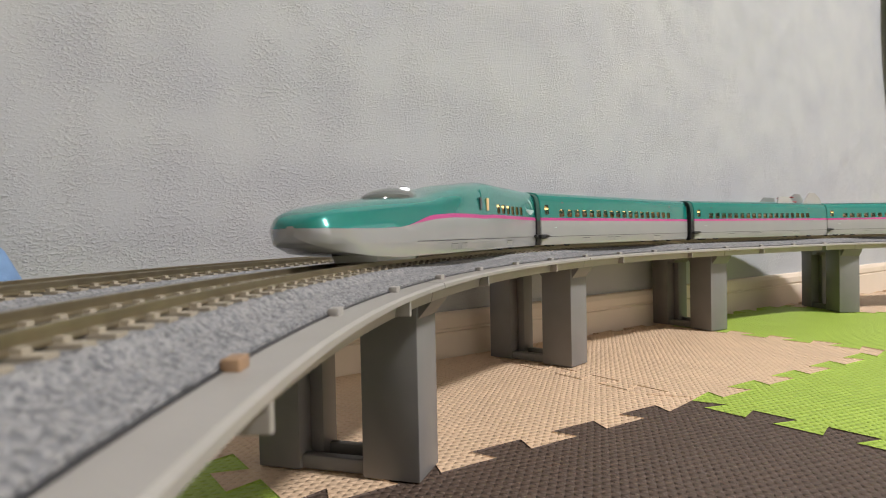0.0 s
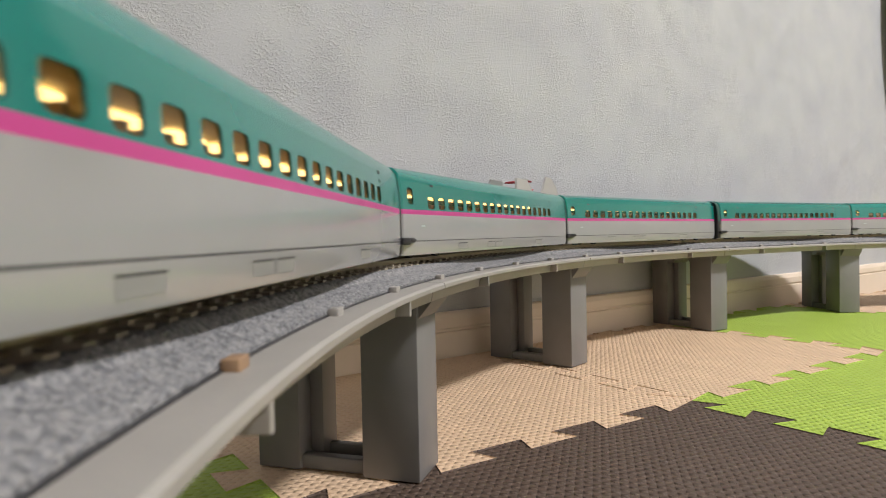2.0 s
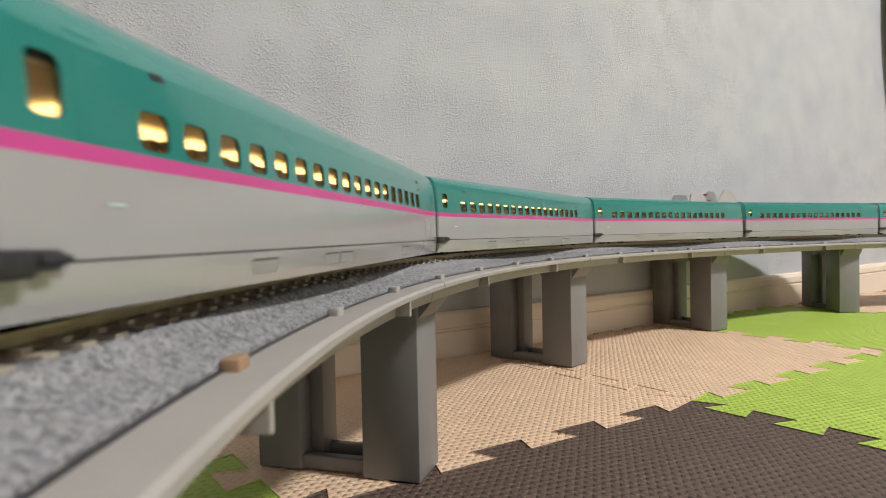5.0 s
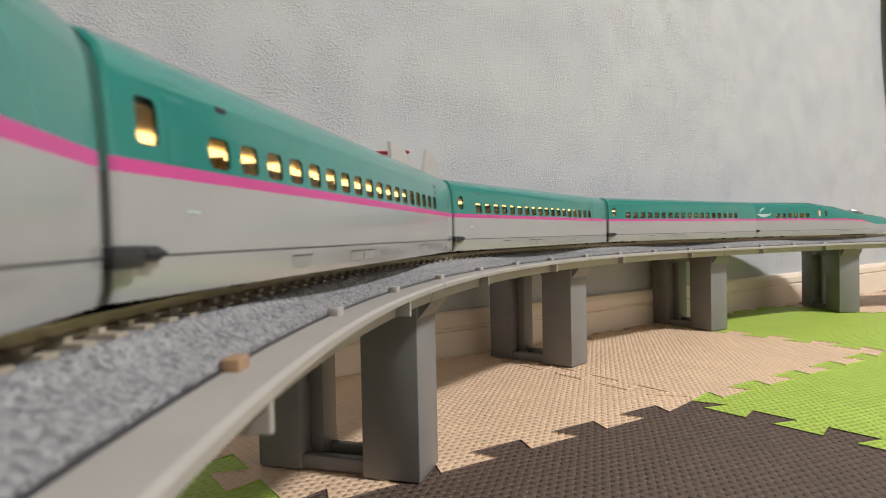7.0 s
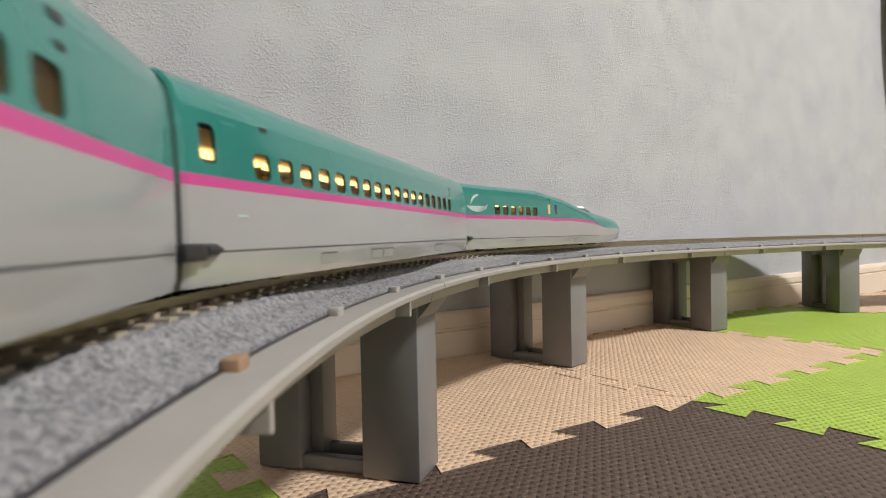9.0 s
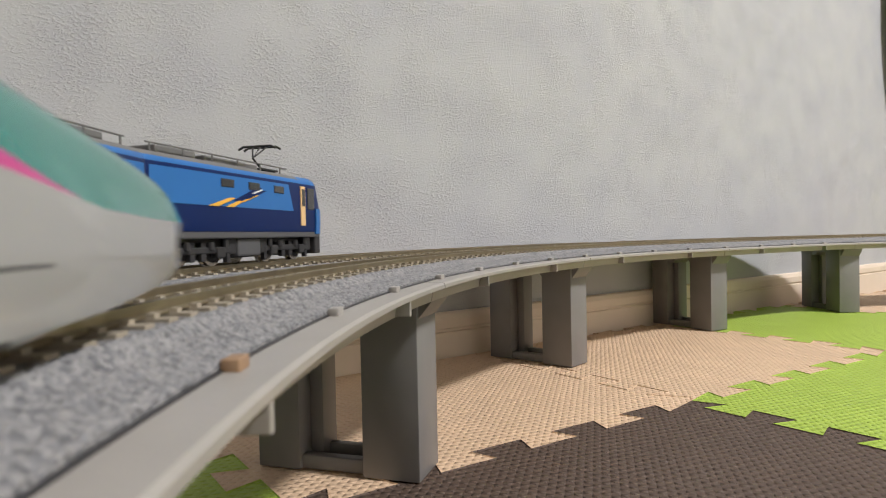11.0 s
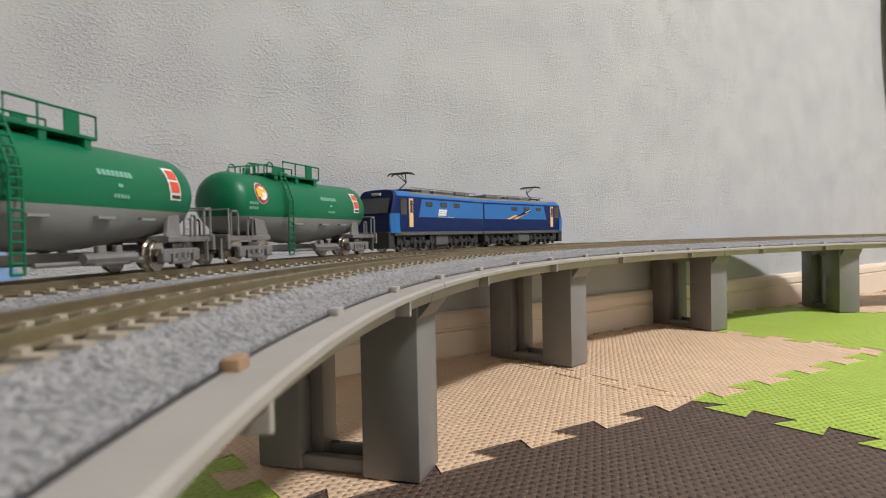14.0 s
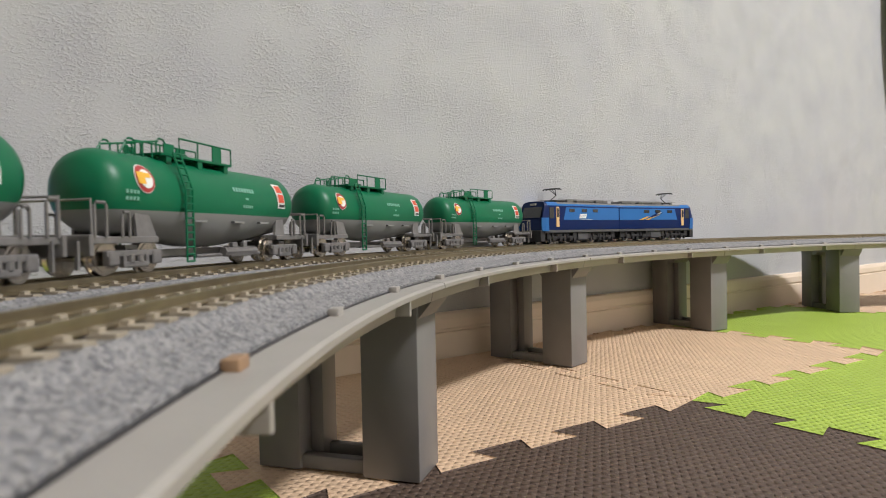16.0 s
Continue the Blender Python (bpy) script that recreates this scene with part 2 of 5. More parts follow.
def tube(bm, pts, r, sides=8, idx=0, cap=True):
    """A round bar along pts."""
    rings = []
    for i, p in enumerate(pts):
        p = Vector(p)
        a, c = Vector(pts[max(i - 1, 0)]), Vector(pts[min(i + 1, len(pts) - 1)])
        t = (c - a).normalized()
        u = t.orthogonal().normalized() if abs(t.z) > 0.9 else t.cross(Vector((0, 0, 1))).normalized()
        w = t.cross(u)
        rings.append([bm.verts.new(p + (u * math.cos(k) + w * math.sin(k)) * r) for k in [2 * math.pi * j / sides for j in range(sides)]])
    for a, c in zip(rings, rings[1:]):
        for j in range(sides):
            bm.faces.new((a[j], a[(j + 1) % sides], c[(j + 1) % sides], c[j])).material_index = idx
    if cap:
        bm.faces.new(rings[0]).material_index = idx
        bm.faces.new(rings[-1]).material_index = idx
    return bm


def sweep(bm, profile, stations, idx=0, closed=True, cap=True, place=None):
    """Carry a profile of (off, z) along the layout."""
    rings = []
    for s in stations:
        ring = []
        for o, z in profile:
            p, _, _ = along(s, o)
            ring.append(bm.verts.new((p.x, p.y, z)))
        rings.append(ring)
    n = len(profile)
    for a, c in zip(rings, rings[1:]):
        for j in range(n if closed else n - 1):
            f = bm.faces.new((a[j], a[(j + 1) % n], c[(j + 1) % n], c[j]))
            f.material_index = idx[j] if isinstance(idx, (list, tuple)) else idx
    if closed and cap:
        bm.faces.new(rings[0])
        bm.faces.new(rings[-1])
    return bm


def stations(s0, s1, step):
    n = max(1, int(round((s1 - s0) / step)))
    return [s0 + (s1 - s0) * i / n for i in range(n + 1)]


# ================= room =================
def room():
    def slab(name, u0, u1, d0, d1, z0, z1, m, label, cat):
        bm = bmesh.new()
        a = math.atan2(WALL_DIR.y, WALL_DIR.x)
        o = wall_point(0, 0)
        box(bm, u0, u1, -d1, -d0, z0, z1, 0, 0)
        ob = part(name, bm, m)
        ob.matrix_basis = Matrix.Translation((o.x, o.y, 0)) @ Matrix.Rotation(a, 4, "Z")
        return tagged(ob, label, cat, kind="structure")
    slab("wall_north", -2.6, 4.4, -0.1, 0.0, -0.02, 2.42, M_WALLPAPER, "wall with pale grey embossed wallpaper", "wall")
    slab("wall_south", -2.6, 4.4, 3.4, 3.5, -0.02, 2.42, M_ROOM, "plain pale room wall behind the layout", "wall")
    slab("wall_west", -2.7, -2.6, -0.1, 3.5, -0.02, 2.42, M_ROOM, "plain pale room wall at one end", "wall")
    slab("wall_east", 4.4, 4.5, -0.1, 3.5, -0.02, 2.42, M_ROOM, "plain pale room wall at the other end", "wall")
    slab("ceiling", -2.7, 4.5, -0.1, 3.5, 2.42, 2.5, M_CEILING, "white room ceiling", "ceiling")
    slab("floor", -2.7, 4.5, -0.1, 3.5, -0.1, -0.0105, M_SUBFLOOR, "wooden floor under the foam mats", "floor")
    # baseboard with a capped top and a groove
    bm = bmesh.new()
    prof = [(0, -0.0105), (0.009, -0.0105), (0.009, 0.028), (0.0068, 0.029), (0.0068, 0.031), (0.009, 0.032), (0.009, 0.0405), (0.007, 0.0455), (0.004, 0.047), (0, 0.047)]
    rings = []
    for u in (-2.6, 4.4):
        rings.append([bm.verts.new((u, -d, z)) for d, z in prof])
    for j in range(len(prof)):
        bm.faces.new((rings[0][j], rings[0][(j + 1) % len(prof)], rings[1][(j + 1) % len(prof)], rings[1][j]))
    bm.faces.new(rings[0]), bm.faces.new(rings[1])
    ob = part("baseboard", bm, M_BASEBOARD)
    o = wall_point(0, 0)
    ob.matrix_basis = Matrix.Translation((o.x, o.y, 0)) @ Matrix.Rotation(math.atan2(WALL_DIR.y, WALL_DIR.x), 4, "Z")
    tagged(ob, "cream moulded baseboard along the papered wall", "baseboard", kind="structure")


room()


# ================= foam mats =================
MAT_E1 = Vector((math.cos(radians(33.0)), math.sin(radians(33.0))))
MAT_E2 = Vector((math.cos(radians(125.0)), math.sin(radians(125.0))))
MAT_AT = Vector((0.1637, 0.4171)) + MAT_E1 * 0.0102 + MAT_E2 * 0.0050
MAT_A, MAT_B, MAT_T = 0.2945, 0.2475, 0.0145
TOOTH_A, TOOTH_B = 0.0589, 0.0452


def tooth_line(start, length, pitch, phase, depth, flare=0.0028):
    """Dovetail teeth from start over length: points (along, across). The teeth stand at phase plus whole pitches."""
    pts = []
    first = int(math.floor((start - phase) / pitch)) - 1
    for i in range(first, first + int(length / pitch) + 4):
        c = phase + i * pitch
        h = pitch / 4
        for a, d in ((c - h + flare, depth), (c - h - flare, -depth), (c + h + flare, -depth), (c + h - flare, depth)):
            if 0.006 < a - start < length - 0.006:
                pts.append((a, d))
    return pts


def foam_mat(i, j, material, label):
    """Tile i along the wall, j towards it, with interlocking teeth on its four sides."""
    a0, b0 = i * MAT_A, j * MAT_B
    a_line = tooth_line(a0, MAT_A, TOOTH_A, 0.0421, 0.0076)

    def side(k):
        return tooth_line(b0, MAT_B, TOOTH_B, 0.0160 + 0.0152 * k, 0.0090)
    near, far = side(i), side(i + 1)
    loop = [(a0, b0)] + [(a, b0 + d) for a, d in a_line] + [(a0 + MAT_A, b0)] + [(a0 + MAT_A + d, b) for b, d in far] + [(a0 + MAT_A, b0 + MAT_B)]
    loop += [(a, b0 + MAT_B + d) for a, d in reversed(a_line)] + [(a0, b0 + MAT_B)] + [(a0 + d, b) for b, d in reversed(near)]
    bm = bmesh.new()
    top = []
    for a, b in loop:
        p = MAT_AT + MAT_E1 * a + MAT_E2 * b
        top.append(bm.verts.new((p.x, p.y, MAT_TOP)))
    f = bm.faces.new(top)
    r = bmesh.ops.extrude_face_region(bm, geom=[f])
    vs = [v for v in r["geom"] if isinstance(v, bmesh.types.BMVert)]
    bmesh.ops.translate(bm, vec=(0, 0, -MAT_T), verts=vs)
    bmesh.ops.inset_region(bm, faces=[f], thickness=0.0006, depth=0.0)
    for v in top:
        v.co.z = MAT_TOP - 0.0007
    return tagged(part("foam_mat", bm, material), label, "play mat", "interlocking foam mats")


def mats():
    tan, green, brown = (M_TAN, "tan interlocking foam play mat"), (M_GREEN, "lime green interlocking foam play mat"), (M_BROWN, "dark brown interlocking foam play mat")
    plan = {(-1, -1): brown, (-1, 0): tan, (0, -1): green, (0, 0): tan, (1, 0): green, (1, -1): tan, (2, 0): tan, (2, -1): green,
            (-2, 0): green, (-2, -1): brown}
    for i in range(-3, 6):
        for j in range(-8, 1):
            m, label = plan.get((i, j), (tan, green, brown)[(i + 2 * j) % 3])
            foam_mat(i, j, m, label + " on the floor")


mats()

# ================= viaduct =================
S0 = -2.70
S1 = S0 + LOOP
DECK_IN, DECK_OUT = -0.032, 0.0935
JOINTS = [-1.140, -0.850, -0.565, -0.273, 0.008, 0.284, 0.570]
PIERS = [(-0.825, 0.0, 0), (-0.537, 0.0, 0), (-0.254, 0.002, -2), (0.020, 0.003, -3), (0.297, 0.0, -19), (0.575, 0.0, 0)]


def deck_segment(s0, s1, step):
    """One moulded length of double-track deck: slab, inner fascia with lip, ribs below."""
    bm = bmesh.new()
    st = stations(s0 + 0.0004, s1 - 0.0004, step)
    lip = [(0.0008, 0.0), (0.0, -0.0008), (0.0, -0.0024), (0.0055, -0.0030), (0.0065, -0.0085)]
    prof = [(DECK_IN + o, DECK_TOP + h) for o, h in lip] + [(DECK_OUT - o, DECK_TOP + h) for o, h in reversed(lip)]
    sweep(bm, prof, st)
    return bm


def at_track(s, off, z=0.0):
    p, tan, n = along(s, off)
    return Matrix(((tan.x, n.x, 0, p.x), (tan.y, n.y, 0, p.y), (0, 0, 1, z), (0, 0, 0, 1)))


def viaduct():
    via = tagged(empty("viaduct"), "warm grey plastic double-track model viaduct on grey piers", "model viaduct")
    cuts = [S0, -2.3, -1.9, -1.5] + JOINTS + [0.9 + 0.28 * q for q in range(10)] + [S1]
    for a, b in zip(cuts, cuts[1:]):
        part("deck", deck_segment(a, b, 0.012 if -1.2 < a < 0.8 else 0.03), M_DECK, via, smooth=40)
    # ribs under the lip of the deck
    bm = bmesh.new()
    box(bm, -0.0009, 0.0009, 0.0, 0.016, -0.0082, -0.0018, 0.0004)
    rib = mesh_of("rib", bm, M_DECK)
    s = -0.759
    for k in range(10):
        ob = part("rib", rib, None, via)
        ob.matrix_basis = at_track(s + 0.1393 * k, DECK_IN + 0.0006, DECK_TOP)
    # clips at the foot of the ballast
    bm = bmesh.new()
    box(bm, -0.0026, 0.0026, -0.0016, 0.0016, -0.001, 0.0021, 0.0004)
    clip = mesh_of("clip", bm, M_DECK, 40)
    clip_brown = clip.copy()
    clip_brown.materials[0] = M_CLIP
    for k in range(15):
        ob = part("clip", clip_brown if k == 0 else clip, None, via, "brown plastic clip" if k == 0 else "")
        ob.matrix_basis = at_track(-0.751 + 0.0696 * k, -0.0232, DECK_TOP)
    # dark slot between ballast and deck
    bm = bmesh.new()
    sweep(bm, [(-0.0222, DECK_TOP - 0.001), (-0.0222, DECK_TOP + 0.0004), (-0.019, DECK_TOP + 0.0004), (-0.019, DECK_TOP - 0.001)], stations(-1.2, 0.8, 0.012))
    part("slot", bm, M_DARK, via, "dark slot along the ballast")
    return via


VIADUCT = viaduct()


def pier_mesh(kind):
    bm = bmesh.new()
    h = DECK_TOP - 0.0085
    if kind == "leg":
        box(bm, -0.0150, 0.0135, -0.0145, 0.0152, MAT_TOP, h, 0.0009)
    elif kind == "outer_leg":
        box(bm, -0.0135, 0.0135, -0.0075, 0.0165, MAT_TOP, h, 0.0009)
        box(bm, -0.0020, 0.0130, -0.0150, -0.0075, MAT_TOP, h, 0.0006)
    elif kind == "cap":
        # flared head that carries the deck
        prof = [(-0.021, h), (-0.021, h - 0.002), (-0.0145, h - 0.010), (0.0155, h - 0.010), (0.0195, h - 0.005), (0.0365, h - 0.005), (0.0425, h - 0.010), (0.0745, h - 0.010), (0.078, h - 0.002), (0.078, h)]
        rings = [[bm.verts.new((x, y, z)) for y, z in prof] for x in (-0.0128, 0.0128)]
        n = len(prof)
        for j in range(n):
            bm.faces.new((rings[0][j], rings[0][(j + 1) % n], rings[1][(j + 1) % n], rings[1][j]))
        bm.faces.new(rings[0]), bm.faces.new(rings[1])
    else:
        box(bm, -0.011, -0.0045, 0.0148, 0.0510, MAT_TOP, MAT_TOP + 0.007, 0.0006)
        box(bm, 0.004, 0.009, 0.0148, 0.0435, MAT_TOP, MAT_TOP + 0.009, 0.0006)
    return mesh_of(kind, bm, M_PIER, 40)


def piers():
    leg, outer, cap, tie = pier_mesh("leg"), pier_mesh("outer_leg"), pier_mesh("cap"), pier_mesh("tie_bar")
    for s, off, turn in PIERS:
        e = tagged(empty("pier", at_track(s, off) @ Matrix.Rotation(radians(turn), 4, "Z")), "grey plastic two-legged viaduct pier standing on the mats", "pier", "viaduct piers")
        part("leg", leg, None, e)
        part("leg", outer, None, e).matrix_basis = Matrix.Translation((0, 0.058, 0))
        part("cap", cap, None, e)
        part("tie_bar", tie, None, e)
    for s in [-1.12, -1.42, -1.72, -2.02, -2.32, -2.62] + [0.89 + 0.29 * q for q in range(9)]:
        e = tagged(empty("pier", at_track(s, 0.0)), "grey plastic two-legged viaduct pier standing on the mats", "pier", "viaduct piers")
        part("leg", leg, None, e)
        part("leg", outer, None, e).matrix_basis = Matrix.Translation((0, 0.058, 0))
        part("cap", cap, None, e)
        part("tie_bar", tie, None, e)


piers()


def track(off, name):
    """One track: ballast bed, two rails and its sleepers."""
    t = tagged(empty(name), "model railway track with nickel rails on grey ballast", "model track", "model tracks")
    z = RAIL_TOP - 0.0036
    rng = random.Random(5 if off > 0.03 else 4)
    # ballast: lumpy bed
    bm = bmesh.new()
    lip = 0.0215
    foot = lip if off > 0.03 else lip + INNER
    prof = [(-foot, DECK_TOP - 0.0005), (-foot, DECK_TOP + 0.0012), (-0.0195, z - 0.0022), (-0.0175, z - 0.0004), (-0.016, z + 0.0002), (-0.013, z), (-0.0095, z), (-0.006, z), (-0.002, z),
            (0.002, z), (0.006, z), (0.0095, z), (0.013, z), (0.016, z + 0.0002), (0.024, z), (0.034, z - 0.0004), (0.044, z)]
    if off > 0.03:
        prof = [(o, h) for o, h in prof if -0.0205 < o < 0.0155]
        prof = prof + [(0.0172, z - 0.0022), (0.0186, DECK_TOP + 0.0012), (0.0186, DECK_TOP - 0.0005)]
    fine = []
    for (o0, h0), (o1, h1) in zip(prof, prof[1:]):
        k = max(1, int(math.hypot(o1 - o0, h1 - h0) / 0.0013))
        fine += [(o0 + (o1 - o0) * q / k, h0 + (h1 - h0) * q / k) for q in range(k)]
    fine.append(prof[-1])
    for a, b, step, amp in ((S0, -0.85, 0.03, 0.0), (-0.85, 0.40, 0.0014, 0.00022), (0.40, S1, 0.03, 0.0)):
        use = fine if amp else prof
        rings = []
        for s in stations(a, b, step):
            ring = []
            for q, (o, h) in enumerate(use):
                p, _, _ = along(s, off + o)
                d = rng.uniform(-amp, amp) if 0 < q < len(use) - 1 else 0
                ring.append(bm.verts.new((p.x, p.y, h + d)))
            rings.append(ring)
        for r0, r1 in zip(rings, rings[1:]):
            for q in range(len(use) - 1):
                bm.faces.new((r0[q], r1[q], r1[q + 1], r0[q + 1]))
    tagged(part("ballast", bm, M_BALLAST, t, "speckled grey ballast"), kind="stuff")
    # rails: foot, web and head
    for side in (-1, 1):
        bm = bmesh.new()
        o = off + side * 0.00865
        w = (0.0013, 0.0004, 0.0005)
        prof = [(o - w[0], RAIL_TOP - 0.0028), (o + w[0], RAIL_TOP - 0.0028), (o + w[0], RAIL_TOP - 0.0024), (o + w[1], RAIL_TOP - 0.002), (o + w[1], RAIL_TOP - 0.001), (o + w[2], RAIL_TOP - 0.0008),
                (o + w[2], RAIL_TOP - 0.0001), (o + w[2] - 0.0002, RAIL_TOP), (o - w[2] + 0.0002, RAIL_TOP), (o - w[2], RAIL_TOP - 0.0001), (o - w[2], RAIL_TOP - 0.0008), (o - w[1], RAIL_TOP - 0.001), (o - w[1], RAIL_TOP - 0.002), (o - w[0], RAIL_TOP - 0.0024)]
        sweep(bm, prof, stations(S0, -0.9, 0.03) + stations(-0.89, 0.4, 0.008) + stations(0.43, S1, 0.03))
        part("rail", bm, M_RAIL, t, "nickel rail")
    # sleepers with their rail chairs
    bm = bmesh.new()
    box(bm, -0.0017, 0.0017, -0.0145, 0.0145, -0.0012, 0.0012)
    for side in (-1, 1):
        for e in (-1, 1):
            box(bm, -0.0010, 0.0010, side * 0.00865 + e * 0.0020 - 0.0008, side * 0.00865 + e * 0.0020 + 0.0008, 0.0010, 0.0021)
    sl = mesh_of("sleeper", bm, M_SLEEPER)
    n = 139
    for k in range(n):
        part("sleeper", sl, None, t).matrix_basis = at_track(-0.86 + 0.0087 * k, off, RAIL_TOP - 0.004)
    return t


track(INNER, "inner_track")
track(PITCH, "outer_track")


# ================= high-speed train =================
CAR_L = 0.2772
CAR_Z0, CAR_SEAM, CAR_P0, CAR_P1, CAR_TOP = 0.1118, 0.1188, 0.1318, 0.1341, 0.1556
CAR_W = 0.0192


def car_section(k=1.0, top=CAR_TOP, p0=CAR_P0, p1=CAR_P1, w=CAR_W, bottom=CAR_Z0):
    """Half outline from the bottom edge to the roof's middle: (y, z, material above it)."""
    h = top - p1
    pts = [(0.955 * w, bottom, 0), (0.985 * w, bottom + 0.3 * (CAR_SEAM - bottom), 0), (w, CAR_SEAM - 0.0003, 3), (w, CAR_SEAM + 0.0001, 0), (w, 0.5 * (CAR_SEAM + p0), 0), (0.995 * w, p0, 1), (0.99 * w, p1, 2),
           (0.965 * w, p1 + 0.35 * h, 2), (0.925 * w, p1 + 0.62 * h, 2), (0.85 * w, p1 + 0.81 * h, 2), (0.72 * w, p1 + 0.92 * h, 2), (0.48 * w, p1 + 0.975 * h, 2), (0.2 * w, p1 + 0.995 * h, 2), (0, top, 2)]
    return pts


def loft_car(secs, cap0=True, cap1=True, under=4, bare=None):
    """secs: (x, half outline). Joins mirrored sections into a shell; between the two x of bare the window band stays open."""
    bm = bmesh.new()
    rings = []
    for x, half in secs:
        full = [(y, z) for y, z, _ in half] + [(-y, z) for y, z, _ in reversed(half[:-1])]
        rings.append([bm.verts.new((x, y, z)) for y, z in full])
    n = len(rings[0])
    for k, (a, b) in enumerate(zip(rings, rings[1:])):
        idx = [i for _, _, i in secs[k][1]][:-1]
        idx = idx + idx[::-1]
        mid = 0.5 * (secs[k][0] + secs[k + 1][0])
        for j in range(n - 1):
            if bare and bare[0] < mid < bare[1] and j in (6, 7, n - 8, n - 9):
                continue
            bm.faces.new((a[j], a[j + 1], b[j + 1], b[j])).material_index = idx[j]
        bm.faces.new((a[n - 1], a[0], b[0], b[n - 1])).material_index = under
    for flag, r in ((cap0, rings[0]), (cap1, rings[-1])):
        if flag:
            bm.faces.new(r).material_index = 4 if r is rings[-1] else under
    return bm


def window_band(bm, x0, x1, holes):
    """The car's side between the stripe and the shoulder from x0 to x1, with openings (x0, x1, z0, z1)."""
    z_low, z_mid, z_high = CAR_P1, CAR_P1 + 0.35 * (CAR_TOP - CAR_P1), CAR_P1 + 0.62 * (CAR_TOP - CAR_P1)
    xs = sorted({round(v, 6) for h in holes for v in h[:2]} | {x0, x1})
    zs = sorted({v for h in holes for v in h[2:]} | {z_low, z_mid, z_high})
    for sd in (1, -1):
        grid = [[bm.verts.new((x, sd * side_y(z), z)) for z in zs] for x in xs]
        for i in range(len(xs) - 1):
            for j in range(len(zs) - 1):
                cx, cz = 0.5 * (xs[i] + xs[i + 1]), 0.5 * (zs[j] + zs[j + 1])
                if any(a < cx < b and c < cz < d for a, b, c, d in holes):
                    continue
                bm.faces.new((grid[i][j], grid[i + 1][j], grid[i + 1][j + 1], grid[i][j + 1])).material_index = 2
    return bm


CAR_MATS = [M_WHITE_CAR, M_PINK, M_GREEN_CAR, M_DARK, M_DARK]


def side_y(z, w=CAR_W):
    half = car_section()
    for (y0, z0, _), (y1, z1, _) in zip(half, half[1:]):
        if z0 <= z <= z1:
            return y0 + (y1 - y0) * (z - z0) / max(1e-9, z1 - z0)
    return w


def window_mesh(name, w, z0, z1, side=1):
    """A tinted pane with rounded corners, set back in its opening in the car's side."""
    bm = bmesh.new()
    zm = 0.5 * (z0 + z1)
    r = min(w, z1 - z0) * 0.24

    def at(x, z, back=0.0):
        return bm.verts.new((x, side * (side_y(z) - back), z - zm))
    edge, reveal, pane = [], [], []
    for cx, cz, ex, ez, a0 in ((w / 2 - r, z1 - r, 1, 1, 0), (-w / 2 + r, z1 - r, -1, 1, 90), (-w / 2 + r, z0 + r, -1, -1, 180), (w / 2 - r, z0 + r, 1, -1, 270)):
        corner = at(ex * w / 2, z1 if ez > 0 else z0)
        arc = []
        for q in (0, 30, 60, 90):
            g = radians(a0 + q)
            arc.append((cx + r * math.cos(g), cz + r * math.sin(g)))
        ring = [at(x, z) for x, z in arc]
        for v0, v1 in zip(ring, ring[1:]):
            bm.faces.new((corner, v0, v1)).material_index = 2
        edge += ring
        reveal += [at(x, z, 0.0007) for x, z in arc]
        pane += [at(x, z, 0.0005) for x, z in arc]
    n = len(edge)
    for j in range(n):
        bm.faces.new((edge[j], edge[(j + 1) % n], reveal[(j + 1) % n], reveal[j])).material_index = 1
    bm.faces.new(pane)
    return mesh_of(name, bm, [M_WINDOW, M_WIN_RIM, M_GREEN_CAR])


WIN_W, WIN_Z = 0.0074, (0.1349, 0.1410)
DOOR_W, DOOR_Z = 0.0054, (0.1367, 0.1447)
PANES = {sd: window_mesh("window", WIN_W, *WIN_Z, side=sd) for sd in (1, -1)}
DOOR_PANES = {sd: window_mesh("door_window", DOOR_W, *DOOR_Z, side=sd) for sd in (1, -1)}


def interior(e, x0, x1, seats):
    """Lit saloon: tan lining, ceiling with a light bar, and pairs of seats at the given x."""
    bm = bmesh.new()
    box(bm, x0, x1, -0.0172, 0.0172, 0.1326, 0.1332)
    box(bm, x0, x1, -0.0165, 0.0165, 0.1434, 0.1440)
    for x in (x0, x1):
        box(bm, x - 0.0004, x + 0.0004, -0.0168, 0.0168, 0.1333, 0.1433)
    part("lining", bm, M_LINING, e, "tan saloon lining")
    bm = bmesh.new()
    k = 0
    x = x0 + 0.004
    while x + 0.016 < x1:
        box(bm, x, x + (0.013 if k % 3 else 0.008), -0.0026, 0.0026, 0.1420, 0.1430)
        x += 0.0195
        k += 1
    part("light_bar", bm, M_LIGHT_BAR, e, "warm glowing light bar")
    bm = bmesh.new()
    for x in seats:
        for y0, y1 in ((-0.0155, -0.0035), (0.0035, 0.0155)):
            box(bm, x - 0.0009, x + 0.0009, y0, y1, 0.1332, 0.1378, 0.0004)
            box(bm, x + 0.0009, x + 0.0060, y0, y1, 0.1332, 0.1346)
    part("seats", bm, M_SEAT, e, "rows of tan seats")


def add_pane(e, meshes, x, zm):
    for sd in (1, -1):
        part("window", meshes[sd], None, e).matrix_basis = Matrix.Translation((x, 0, zm))


